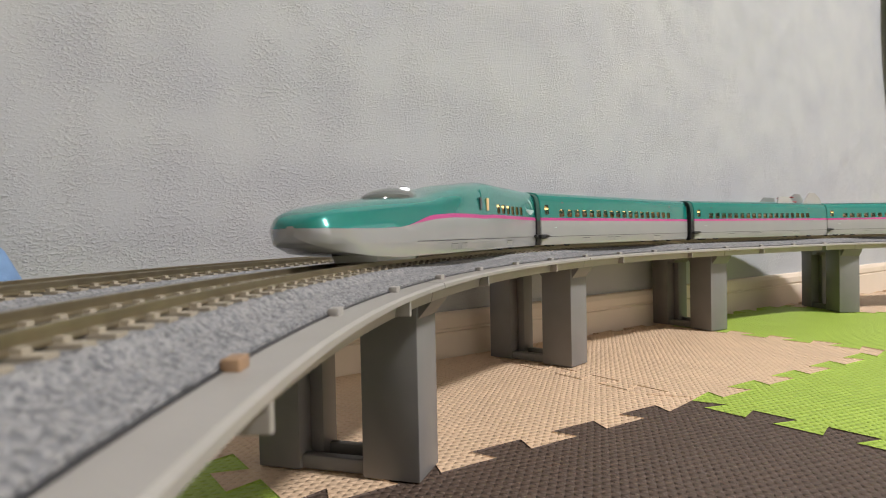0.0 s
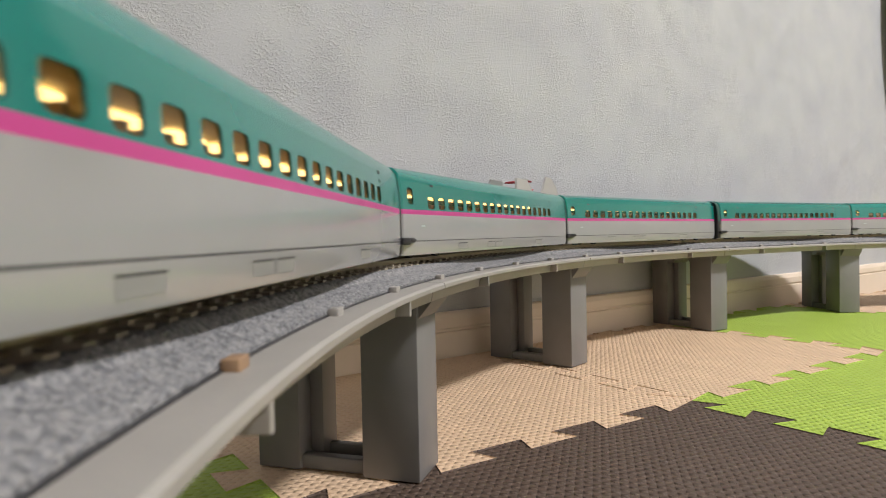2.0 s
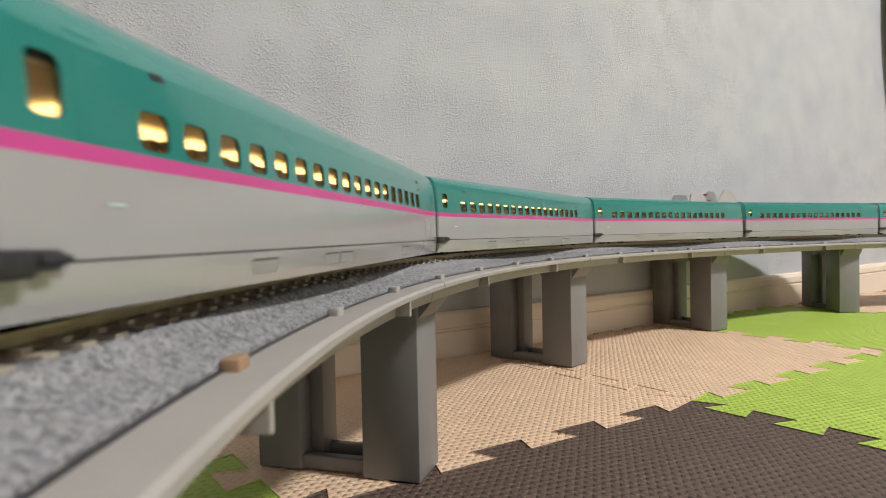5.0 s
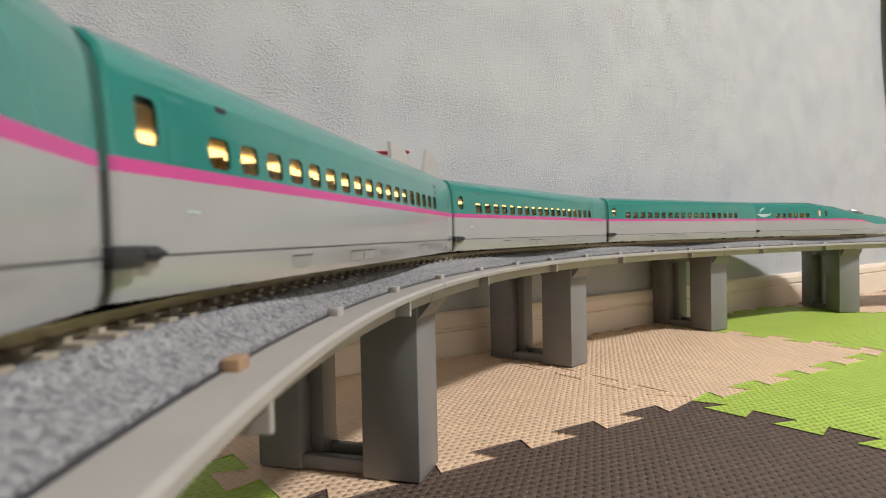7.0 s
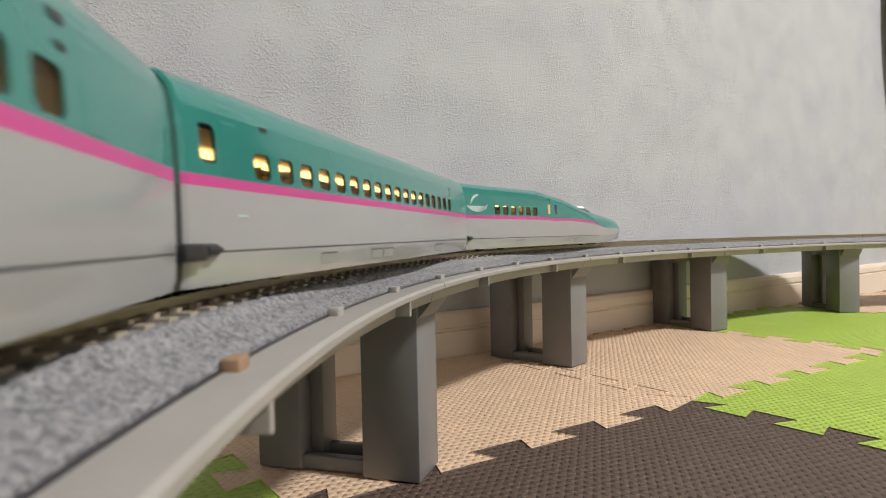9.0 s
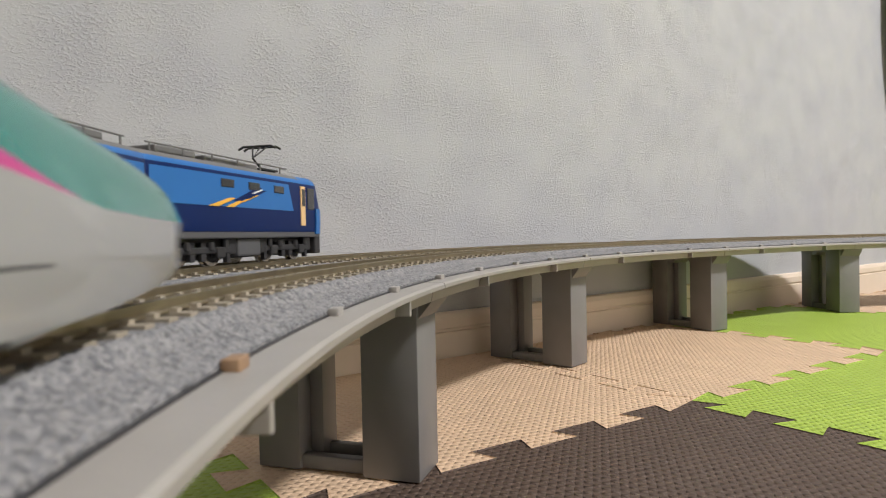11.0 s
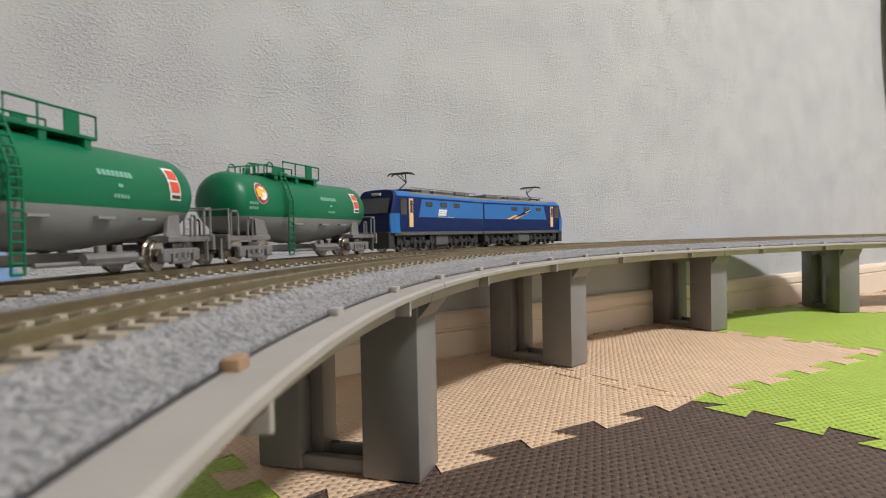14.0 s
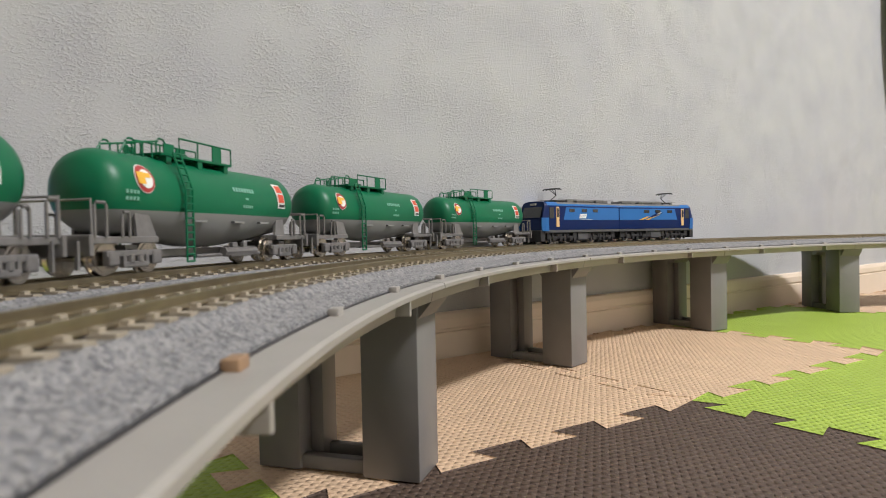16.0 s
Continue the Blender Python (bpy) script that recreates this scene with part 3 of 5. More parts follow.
def skirt_marks(e, xs, k=1.0):
    for x, w in xs:
        for sd in (1, -1):
            bm = bmesh.new()
            rows = [[bm.verts.new((px, sd * (side_y(z) * k + 0.00010), z)) for px in (x - w / 2, x + w / 2)] for z in (0.1138, 0.1166, 0.1170)]
            for q in (0, 1):
                bm.faces.new((rows[q][0], rows[q][1], rows[q + 1][1], rows[q + 1][0])).material_index = q
            part("vent", bm, [M_VENT, M_DARK], e)


def bogie(e, x, z=RAIL_TOP, material=M_DARK):
    bm = bmesh.new()
    for dx in (-0.0145, 0.0145):
        for sd in (-1, 1):
            pts = [(x + dx, sd * 0.0068, z + 0.0049), (x + dx, sd * 0.0095, z + 0.0049)]
            tube(bm, pts, 0.0049, 20)
        tube(bm, [(x + dx, -0.011, z + 0.0049), (x + dx, 0.011, z + 0.0049)], 0.0011, 8)
    box(bm, x - 0.021, x + 0.021, -0.0125, -0.0105, z + 0.003, z + 0.0072, 0.0006)
    box(bm, x - 0.021, x + 0.021, 0.0105, 0.0125, z + 0.003, z + 0.0072, 0.0006)
    box(bm, x - 0.005, x + 0.005, -0.0105, 0.0105, z + 0.004, z + 0.008)
    part("bogie", bm, material, e, "black bogie with two axles", smooth=35)


def end_gear(e, x, d):
    """Dark gangway at the end x, and black dampers that reach from there along the side in the direction d."""
    bm = bmesh.new()
    box(bm, min(x - d * 0.0066, x + d * 0.002), max(x - d * 0.0066, x + d * 0.002), -0.0135, 0.0135, 0.114, 0.149, 0.0006)
    part("gangway", bm, M_DARK, e, "black gangway bellows")
    for sd in (-1, 1):
        bm = bmesh.new()
        xa, xb = x - d * 0.0034, x + d * 0.0036
        box(bm, min(xa, xb), max(xa, xb), sd * 0.0194 - 0.0024, sd * 0.0194 + 0.0018, 0.1186 - 0.0016, 0.1186 + 0.0019, 0.0008)
        tube(bm, [(x + d * 0.0040, sd * 0.0203, 0.1191), (x + d * 0.0078, sd * 0.0203, 0.1191)], 0.0013, 8)
        tube(bm, [(x + d * 0.0076, sd * 0.0203, 0.1191), (x + d * 0.0098, sd * 0.0203, 0.1191)], 0.0006, 8)
        part("damper", bm, M_DARK, e, "black damper", smooth=35)


def door_plates(e, xs):
    """Plug doors, a hair proud of the side."""
    for x in xs:
        for sd in (-1, 1):
            bm = bmesh.new()
            zs = [CAR_P1 + 0.0004, CAR_P1 + 0.006, CAR_P1 + 0.0115, CAR_P1 + 0.0150]
            rows = [[bm.verts.new((x + dx, sd * (side_y(z) + lift), z)) for dx, lift in ((-0.0031, -0.0004), (-0.0029, 0.00008), (0.0029, 0.00008), (0.0031, -0.0004))] for z in zs]
            for r0, r1 in zip(rows, rows[1:]):
                for q in range(3):
                    bm.faces.new((r0[q], r0[q + 1], r1[q + 1], r1[q]))
            part("door", bm, M_GREEN_CAR, e, "green plug door")


def car_marks(e, rows):
    """Small printed plates on both sides: x, z, width, height, material."""
    for x, z, wd, ht, m in rows:
        for sd in (-1, 1):
            bm = bmesh.new()
            vs = [bm.verts.new((px, sd * (side_y(pz) + 0.00015), pz)) for px, pz in ((x - wd / 2, z - ht / 2), (x + wd / 2, z - ht / 2), (x + wd / 2, z + ht / 2), (x - wd / 2, z + ht / 2))]
            bm.faces.new(vs)
            part("side_plate", bm, m, e, "white lettering strip" if m is M_EMBLEM else "small dark display")


def end_hood(e, x, d):
    """Dark outer gangway hood, reaching d from the end x."""
    half = [(y * 0.955, z - (0.0009 if i > 6 else 0.0), m) for i, (y, z, m) in enumerate(car_section())]
    a, b = sorted((x - 0.2 * d, x + d))
    part("gangway_hood", loft_car([(a, half), (b, half)]), [M_BOGIE_DARK, M_WIN_RIM, M_WIN_RIM, M_DARK, M_DARK], e, "dark green and black gangway hood", smooth=30)


def pantograph(e, x, z, spread=1.0, m_arm=M_BOGIE_DARK, red=True, name="pantograph", high=0.008):
    bm = bmesh.new()
    box(bm, x - 0.008, x + 0.008, -0.008, 0.008, z + 0.0008, z + 0.0018, 0.0003)
    for dx in (-0.007, 0.007):
        for dy in (-0.0065, 0.0065):
            tube(bm, [(x + dx, dy, z - 0.001), (x + dx, dy, z + 0.001)], 0.0008, 6, idx=1 if red else 0)
    tube(bm, [(x - 0.007, 0, z + 0.0015), (x + 0.008 * spread, 0, z + high * 0.55), (x - 0.006, 0, z + high)], 0.0007, 6)
    tube(bm, [(x - 0.006, -0.011, z + high), (x - 0.006, -0.008, z + high + 0.0006), (x - 0.006, 0.008, z + high + 0.0006), (x - 0.006, 0.011, z + high)], 0.0006, 6)
    tube(bm, [(x - 0.0035, -0.010, z + high), (x - 0.0035, 0.010, z + high)], 0.0006, 6)
    part(name, bm, [m_arm, M_RED], e, "folded pantograph")


def fairing(e, x0, x1, h, slope0, slope1):
    """A pair of upright grey noise shields beside the pantograph, leaning in a little."""
    z = CAR_TOP - 0.0042
    top = CAR_TOP + h
    for sd in (-1, 1):
        bm = bmesh.new()
        prof = [(x0, z, 0.0136), (x1, z, 0.0136), (x1 - slope1 * 0.25, z + 0.55 * (top - z), 0.0124), (x1 - slope1, top, 0.0108), (x0 + slope0, top, 0.0108)]
        a = [bm.verts.new((px, sd * y, pz)) for px, pz, y in prof]
        b = [bm.verts.new((px, sd * (y - 0.0016), pz)) for px, pz, y in prof]
        bm.faces.new(a), bm.faces.new(b)
        for q in range(len(prof)):
            bm.faces.new((a[q], a[(q + 1) % len(prof)], b[(q + 1) % len(prof)], b[q]))
        part("noise_shield", bm, M_ROOF_GREY, e, "grey pantograph noise shield")


def middle_car(with_panto):
    """Car with its own x axis towards the rear of the train's travel, z from the floor."""
    e = tagged(empty("passenger_car"), "green and white model train car, pink stripe, lit windows" + (", roof pantograph" if with_panto else ""), "model train car", "high-speed train cars")
    half = car_section()
    L = CAR_L / 2
    inner = [(y * 0.96, z if i < 2 else z - 0.0006 * (i > 6), m) for i, (y, z, m) in enumerate(half)]
    xa, xb = -L + 0.004, L - 0.004
    bm = loft_car([(-L, inner), (-L + 0.0008, half), (xa, half)] + [(xa + (xb - xa) * q / 8, half) for q in range(1, 9)] + [(L - 0.0008, half), (L, inner)], bare=(xa, xb))
    spots = [-L + 0.0300 + 0.0118 * q for q in range(18)]
    door_x = -L + 0.0086
    window_band(bm, xa, xb, [(x - WIN_W / 2, x + WIN_W / 2, *WIN_Z) for x in spots] + [(door_x - DOOR_W / 2, door_x + DOOR_W / 2, *DOOR_Z)])
    part("body", bm, CAR_MATS, e, "body in green over white with pink stripe", smooth=30)
    for x in spots:
        add_pane(e, PANES, x, 0.5 * sum(WIN_Z))
    add_pane(e, DOOR_PANES, door_x, 0.5 * sum(DOOR_Z))
    interior(e, -L + 0.005, L - 0.030, [x + 0.0048 for x in spots])
    skirt_marks(e, [(-L + 0.067, 0.012), (-L + 0.109, 0.011), (-L + 0.122, 0.011), (-L + 0.203, 0.015)])
    for x in (-0.1, 0.1):
        bogie(e, x)
    end_gear(e, -L, 1)
    door_plates(e, [-L + 0.0165, -L + 0.2420])
    car_marks(e, [(-L + 0.0320, 0.1470, 0.0036, 0.0011, M_DARK), (-L + 0.2345, 0.1470, 0.0040, 0.0014, M_DARK), (-L + 0.2345, 0.1435, 0.0030, 0.0010, M_DARK), (-L + 0.020, 0.1262, 0.0036, 0.0005, M_EMBLEM)])
    end_hood(e, -L, -0.0045)
    if with_panto:
        pantograph(e, L - 0.060, CAR_TOP - 0.0005, m_arm=M_RED, high=0.0068)
        fairing(e, L - 0.106, L - 0.070, 0.0068, 0.008, 0.005)
        fairing(e, L - 0.050, L - 0.001, 0.0128, 0.023, 0.013)
    return e


NOSE_L = 0.190
LEAD_L = 0.3020


def lead_car():
    """Leading car, nose towards -x."""
    e = tagged(empty("driving_car"), "green and white model high-speed train end car with long duck-bill nose", "model train car", "high-speed train cars")
    L = LEAD_L / 2
    secs = []
    # distance from tip (share of the nose), half width share, top height, stripe height, bottom
    keys = [(0.0, 0.10, 0.1257, 0.1248, 0.1232), (0.003, 0.28, 0.1270, 0.1248, 0.1212), (0.008, 0.46, 0.1284, 0.1247, 0.1192), (0.025, 0.68, 0.1307, 0.1247, 0.1178), (0.06, 0.80, 0.1328, 0.1246, 0.1160), (0.11, 0.87, 0.1345, 0.1246, 0.1146), (0.2, 0.92, 0.1366, 0.1247, 0.1130),
            (0.31, 0.955, 0.1389, 0.1254, 0.1118), (0.40, 0.97, 0.1402, 0.1276, 0.1118), (0.50, 0.98, 0.1418, 0.1296, 0.1118), (0.63, 0.985, 0.1464, 0.1309, 0.1118), (0.76, 0.995, 0.1508, 0.1312, 0.1118), (0.9, 1.0, 0.1534, 0.1311, 0.1118), (1.0, 1.0, CAR_TOP, CAR_P0, CAR_Z0)]
    def smooth_at(t):
        for a, b in zip(keys, keys[1:]):
            if a[0] <= t <= b[0]:
                f = (t - a[0]) / (b[0] - a[0])
                return [a[i] + (b[i] - a[i]) * f for i in range(1, 5)]
        return list(keys[-1][1:])
    ts = [0, 0.0015, 0.003, 0.0055, 0.008, 0.014, 0.025, 0.04, 0.07] + [0.1 + 0.9 * q / 22 for q in range(23)]
    for t in ts:
        w, top, p0, bot = smooth_at(t)
        p1 = p0 + 0.0022 * min(1, max(0.02, (t - 0.36) / 0.1))
        sq = min(1.0, 0.35 + t * 0.9)
        half = []
        for i, (y, z, m) in enumerate(car_section(top=top, p0=p0, p1=p1, w=CAR_W * w, bottom=bot)):
            if i in (2, 3):
                z = max(bot + 0.0006 * i, min(z, p0 - 0.002)) if t < 0.3 else z
            if i == 4:
                z = 0.5 * (half[3][1] + p0)
            if i > 6:
                # pinched roof: the cockpit hump is narrower than the body
                h = (z - p1) / max(1e-6, top - p1)
                y = y * (1 - (1 - sq) * 0.25 * h)
            if t < 0.1 and i < 5:
                y = y * (0.8 + 0.2 * (i / 5))
            if i == 2 and t < 0.36:
                m = 0
            half.append((y, z, m))
        secs.append((-L + t * NOSE_L, half))
    half = car_section()
    xa, xb = -L + NOSE_L, L - 0.003
    secs += [(xa + (xb - xa) * q / 6, half) for q in range(1, 7)] + [(L, half)]
    spots = [L - 0.0440 - 0.0112 * (5 - q) for q in range(6)]
    bm = loft_car(secs, under=0, bare=(xa, xb))
    window_band(bm, xa, xb, [(x - WIN_W / 2, x + WIN_W / 2, *WIN_Z) for x in spots])
    part("body", bm, CAR_MATS, e, "body with long green and white nose, pink stripe", smooth=50)
    # cockpit canopy
    bm = bmesh.new()
    bmesh.ops.create_uvsphere(bm, u_segments=24, v_segments=12, radius=1)
    bmesh.ops.transform(bm, matrix=Matrix.Translation((-L + 0.0810, 0, 0.1397)) @ Matrix.Rotation(radians(-5.5), 4, "Y") @ Matrix.Diagonal((0.0220, 0.0112, 0.0056, 1)), verts=bm.verts)
    part("windscreen", bm, M_CANOPY, e, "dark glossy cockpit canopy", smooth=60)
    for sd in (-1, 1):
        bm = bmesh.new()
        bmesh.ops.create_uvsphere(bm, u_segments=14, v_segments=8, radius=1)
        bmesh.ops.transform(bm, matrix=Matrix.Translation((-L + 0.0865, sd * 0.0052, 0.1443)) @ Matrix.Rotation(radians(-5.5), 4, "Y") @ Matrix.Diagonal((0.0052, 0.0026, 0.0012, 1)), verts=bm.verts)
        part("headlight", bm, M_HEADLIGHT, e, "lit white headlight in the canopy", smooth=60)
        for x in (-L + 0.165, -L + 0.178):
            bm = bmesh.new()
            box(bm, x - 0.0019, x + 0.0019, sd * side_y(0.140) - 0.0008, sd * side_y(0.140) + 0.0002, 0.1362, 0.1440, 0.0004)
            part("door_window", bm, M_BLACK_GLASS if x < -L + 0.17 else M_CREAM, e)
    for x in spots:
        add_pane(e, PANES, x, 0.5 * sum(WIN_Z))
    interior(e, -L + NOSE_L + 0.002, L - 0.006, [x + 0.0048 for x in spots])
    # wing emblem
    for sd in (-1, 1):
        bm = bmesh.new()
        # body, wing and tail feather as tapered strokes: (distance from the end, height), thickness
        for (u0, h0), (u1, h1), (u2, h2), th in (((0.0, 0.0), (0.010, -0.0032), (0.024, -0.0004), 0.0040), ((0.004, 0.0006), (0.0055, 0.0058), (0.0150, 0.0078), 0.0022), ((0.013, -0.0016), (0.020, -0.0030), (0.0250, 0.0014), 0.0018)):
            grid = []
            for q in range(11):
                f = q / 10
                pu = u0 * (1 - f) ** 2 + 2 * u1 * f * (1 - f) + u2 * f * f
                ph = 0.1398 + h0 * (1 - f) ** 2 + 2 * h1 * f * (1 - f) + h2 * f * f
                ht = th * 0.5 * math.sin(math.pi * (0.04 + 0.86 * f))
                grid.append([bm.verts.new((L - 0.0062 - pu, sd * (side_y(ph + k * ht) + 0.00018), ph + k * ht)) for k in (-1, 1)])
            for g0, g1 in zip(grid, grid[1:]):
                bm.faces.new((g0[0], g0[1], g1[1], g1[0]))
        part("emblem", bm, M_EMBLEM, e, "white wing-shaped emblem")
    skirt_marks(e, [(-0.03, 0.009), (-0.014, 0.010)], 0.988)
    skirt_marks(e, [(0.075, 0.012)])
    bogie(e, -0.075)
    bogie(e, 0.1)
    # snow plough under the nose
    bm = bmesh.new()
    prof = [(-L + 0.028, 0.0), (-L + 0.045, 0.012), (-L + 0.075, 0.0165)]
    top, low = [], []
    pts = [(x, y) for x, y in prof] + [(x, -y) for x, y in reversed(prof[1:])]
    for x, y in pts:
        top.append(bm.verts.new((x, y, 0.1135)))
        low.append(bm.verts.new((x + 0.002, y * 0.95, 0.1104)))
    bm.faces.new(top), bm.faces.new(low)
    for q in range(len(pts)):
        bm.faces.new((top[q], top[(q + 1) % len(pts)], low[(q + 1) % len(pts)], low[q]))
    part("plough", bm, M_WHITE_CAR, e, "grey snow plough under the nose")
    end_gear(e, L, -1)
    door_plates(e, [-L + 0.1715])
    end_hood(e, L, 0.0012)
    return e


# ================= goods train =================
def loco_unit():
    """Half of a two-unit electric locomotive, cab towards +x."""
    e = tagged(empty("locomotive_unit"), "two-tone blue model electric locomotive unit with cream cab door", "model locomotive", "locomotive halves")
    L = 0.0710
    w = 0.0168
    z0, zr = RAIL_TOP + 0.0140, RAIL_TOP + 0.0425
    waist = RAIL_TOP + 0.0240
    # body shell with raked cab front
    bm = bmesh.new()
    outline = [(w * 0.98, z0, 0), (w, z0 + 0.002, 0), (w, waist, 0), (w * 0.985, zr - 0.0042, 1), (w * 0.92, zr - 0.0022, 2), (w * 0.78, zr - 0.0004, 2), (w * 0.4, zr + 0.0002, 2), (0, zr + 0.0004, 2)]
    rings = []
    xs = [(-L, 0.97)] + [(-L + 0.0008, 1)] + [(-L + 0.02 * q, 1) for q in range(1, 6)] + [(L - 0.026, 1), (L - 0.0135, 1), (L - 0.004, 0.975), (L, 0.90)]
    n = 0
    for x, f in xs:
        ring = []
        full = [(y, z) for y, z, _ in outline] + [(-y, z) for y, z, _ in reversed(outline[:-1])]
        for y, z in full:
            xx = x
            if x > L - 0.012:
                rake = max(0, (z - waist) / (zr - waist))
                xx = x - rake * 0.0065 * (x - (L - 0.0135)) / 0.0135 - max(0, (waist - 0.006 - z)) * 0.15
            ring.append(bm.verts.new((xx, y * f, z)))
        rings.append(ring)
        n = len(full)
    idx = [m for _, _, m in outline][:-1]
    idx = idx + idx[::-1]
    for k, (a, b) in enumerate(zip(rings, rings[1:])):
        cab = xs[k][0] > L - 0.027
        for j in range(n - 1):
            m = idx[j]
            if cab:
                m = 1 if m == 2 and k < len(xs) - 2 else (0 if k >= len(xs) - 2 else m)
            bm.faces.new((a[j], a[j + 1], b[j + 1], b[j])).material_index = m
        bm.faces.new((a[n - 1], a[0], b[0], b[n - 1])).material_index = 3
    bm.faces.new(rings[0]).material_index = 3
    bm.faces.new(rings[-1]).material_index = 0
    part("body", bm, [M_NAVY, M_BLUE, M_ROOF_DARK, M_BOGIE_DARK], e, "two-tone blue body shell", smooth=30)
    # light blue side panels with a raked end towards the cab
    for sd in (-1, 1):
        bm = bmesh.new()
        pts = [(-L + 0.002, waist + 0.0002), (L - 0.0345, waist + 0.0002), (L - 0.0390, zr - 0.0056), (-L + 0.002, zr - 0.0056)]
        top_y = w * (1 - 0.015 * (zr - 0.0056 - waist) / (zr - 0.0042 - waist))
        outer = [bm.verts.new((px, sd * ((w if k < 2 else top_y) + 0.0002), pz)) for k, (px, pz) in enumerate(pts)]
        inner = [bm.verts.new((v.co.x, v.co.y - sd * 0.001, v.co.z)) for v in outer]
        bm.faces.new(outer), bm.faces.new(inner)
        for k in range(4):
            bm.faces.new((outer[k], outer[(k + 1) % 4], inner[(k + 1) % 4], inner[k]))
        part("side_panel", bm, M_BLUE, e, "sky blue side panel")
    # sill
    bm = bmesh.new()
    box(bm, -L + 0.001, L - 0.004, -w * 0.97, w * 0.97, RAIL_TOP + 0.0112, z0 + 0.0004, 0.0006)
    part("sill", bm, M_SILL, e, "slate grey sill")
    # light blue cab corner posts and light-blue cab front roof
    for sd in (-1, 1):
        bm = bmesh.new()
        rows = []
        for z, shift in ((z0 - 0.001, -0.0018), (0.5 * (z0 + waist), -0.0004), (waist + 0.0022, 0.0)):
            row = []
            for x, f in ((L - 0.0088, 1.0), (L - 0.0040, 0.975), (L + 0.0002, 0.89)):
                back = max(0, (waist - 0.006 - z)) * 0.15 if x > L - 0.009 else 0.0
                row.append(bm.verts.new((x + shift * (x < L - 0.009) - back, sd * (w * f + 0.0004), z)))
            rows.append(row)
        for r0, r1 in zip(rows, rows[1:]):
            for k in range(2):
                bm.faces.new((r0[k], r0[k + 1], r1[k + 1], r1[k]))
        rim = bmesh.ops.extrude_face_region(bm, geom=bm.faces[:])
        bmesh.ops.translate(bm, vec=(0, -sd * 0.0012, 0), verts=[v for v in rim["geom"] if isinstance(v, bmesh.types.BMVert)])
        part("corner_panel", bm, M_BLUE, e, "light blue cab corner panel")
        bm = bmesh.new()
        box(bm, L - 0.0265, L - 0.0215, sd * (w + 0.0000) - 0.0005, sd * (w + 0.0000) + 0.0005, z0 + 0.0030, zr - 0.0055, 0.0003)
        door = part("cab_door", bm, M_CREAM, e, "cream cab door")
        bm = bmesh.new()
        box(bm, L - 0.0255, L - 0.0225, sd * (w + 0.0005) - 0.0002, sd * (w + 0.0005) + 0.0002, waist + 0.0030, zr - 0.0070)
        part("door_window", bm, M_BLACK_GLASS, door)
        bm = bmesh.new()
        box(bm, L - 0.0185, L - 0.0104, sd * (w * 0.99) - 0.0004, sd * (w * 0.99) + 0.0004, waist + 0.0015, zr - 0.0060, 0.0003)
        part("cab_side_window", bm, M_BLACK_GLASS, e, "dark cab side window")
        for x in (-0.0215, -0.0005, 0.0220):
            bm = bmesh.new()
            box(bm, x - 0.0047, x + 0.0047, sd * (w * 0.991) - 0.0006, sd * (w * 0.991) + 0.0006, zr - 0.0104, zr - 0.0070, 0.0003)
            part("side_window", bm, M_BLACK_GLASS, e, "small dark upper window")
    # windscreen
    bm = bmesh.new()
    vs = [bm.verts.new(p) for p in ((L - 0.0005, -0.0125, waist + 0.0025), (L - 0.0005, 0.0125, waist + 0.0025), (L - 0.0046, 0.0118, zr - 0.0055), (L - 0.0046, -0.0118, zr - 0.0055))]
    f = bm.faces.new(vs)
    r = bmesh.ops.extrude_face_region(bm, geom=[f])
    bmesh.ops.translate(bm, vec=(-0.0022, 0, 0), verts=[v for v in r["geom"] if isinstance(v, bmesh.types.BMVert)])
    part("windscreen", bm, M_BLACK_GLASS, e, "raked dark windscreen")
    bm = bmesh.new()
    box(bm, L - 0.0075, L - 0.0040, -0.0036, 0.0036, zr - 0.0038, zr - 0.0018, 0.0004)
    part("headlamp", bm, M_ROOF_GREY, e, "twin headlamp above the windscreen")
    # buffer beam and plough
    bm = bmesh.new()
    box(bm, L - 0.006, L + 0.001, -0.0145, 0.0145, RAIL_TOP + 0.0025, z0, 0.0008)
    box(bm, L + 0.001, L + 0.006, -0.002, 0.002, RAIL_TOP + 0.0065, RAIL_TOP + 0.0105, 0.0005)
    part("buffer_beam", bm, M_BOGIE_DARK, e, "dark buffer beam with coupler")
    # roof gear
    bm = bmesh.new()
    for x, hx, hy, hz in ((-0.045, 0.012, 0.010, 0.003), (-0.012, 0.016, 0.0105, 0.0024), (0.012, 0.006, 0.008, 0.0028)):
        box(bm, x - hx, x + hx, -hy, hy, zr - 0.0005, zr + hz, 0.0006)
    for sd in (-1, 1):
        tube(bm, [(-L + 0.006, sd * 0.0122, zr + 0.0028), (L - 0.032, sd * 0.0122, zr + 0.0028)], 0.00035, 6)
        for q in range(6):
            x = -L + 0.008 + q * 0.019
            tube(bm, [(x, sd * 0.0122, zr - 0.0012), (x, sd * 0.0122, zr + 0.0028)], 0.0004, 6)
    part("roof_gear", bm, M_ROOF_DARK, e, "grey roof equipment and conductor rails")
    # raised single-arm pantograph
    bm = bmesh.new()
    px = 0.030
    box(bm, px - 0.008, px + 0.008, -0.008, 0.008, zr + 0.0012, zr + 0.0022, 0.0003)
    for dx in (-0.007, 0.007):
        for dy in (-0.006, 0.006):
            tube(bm, [(px + dx, dy, zr - 0.0005), (px + dx, dy, zr + 0.0014)], 0.0008, 6)
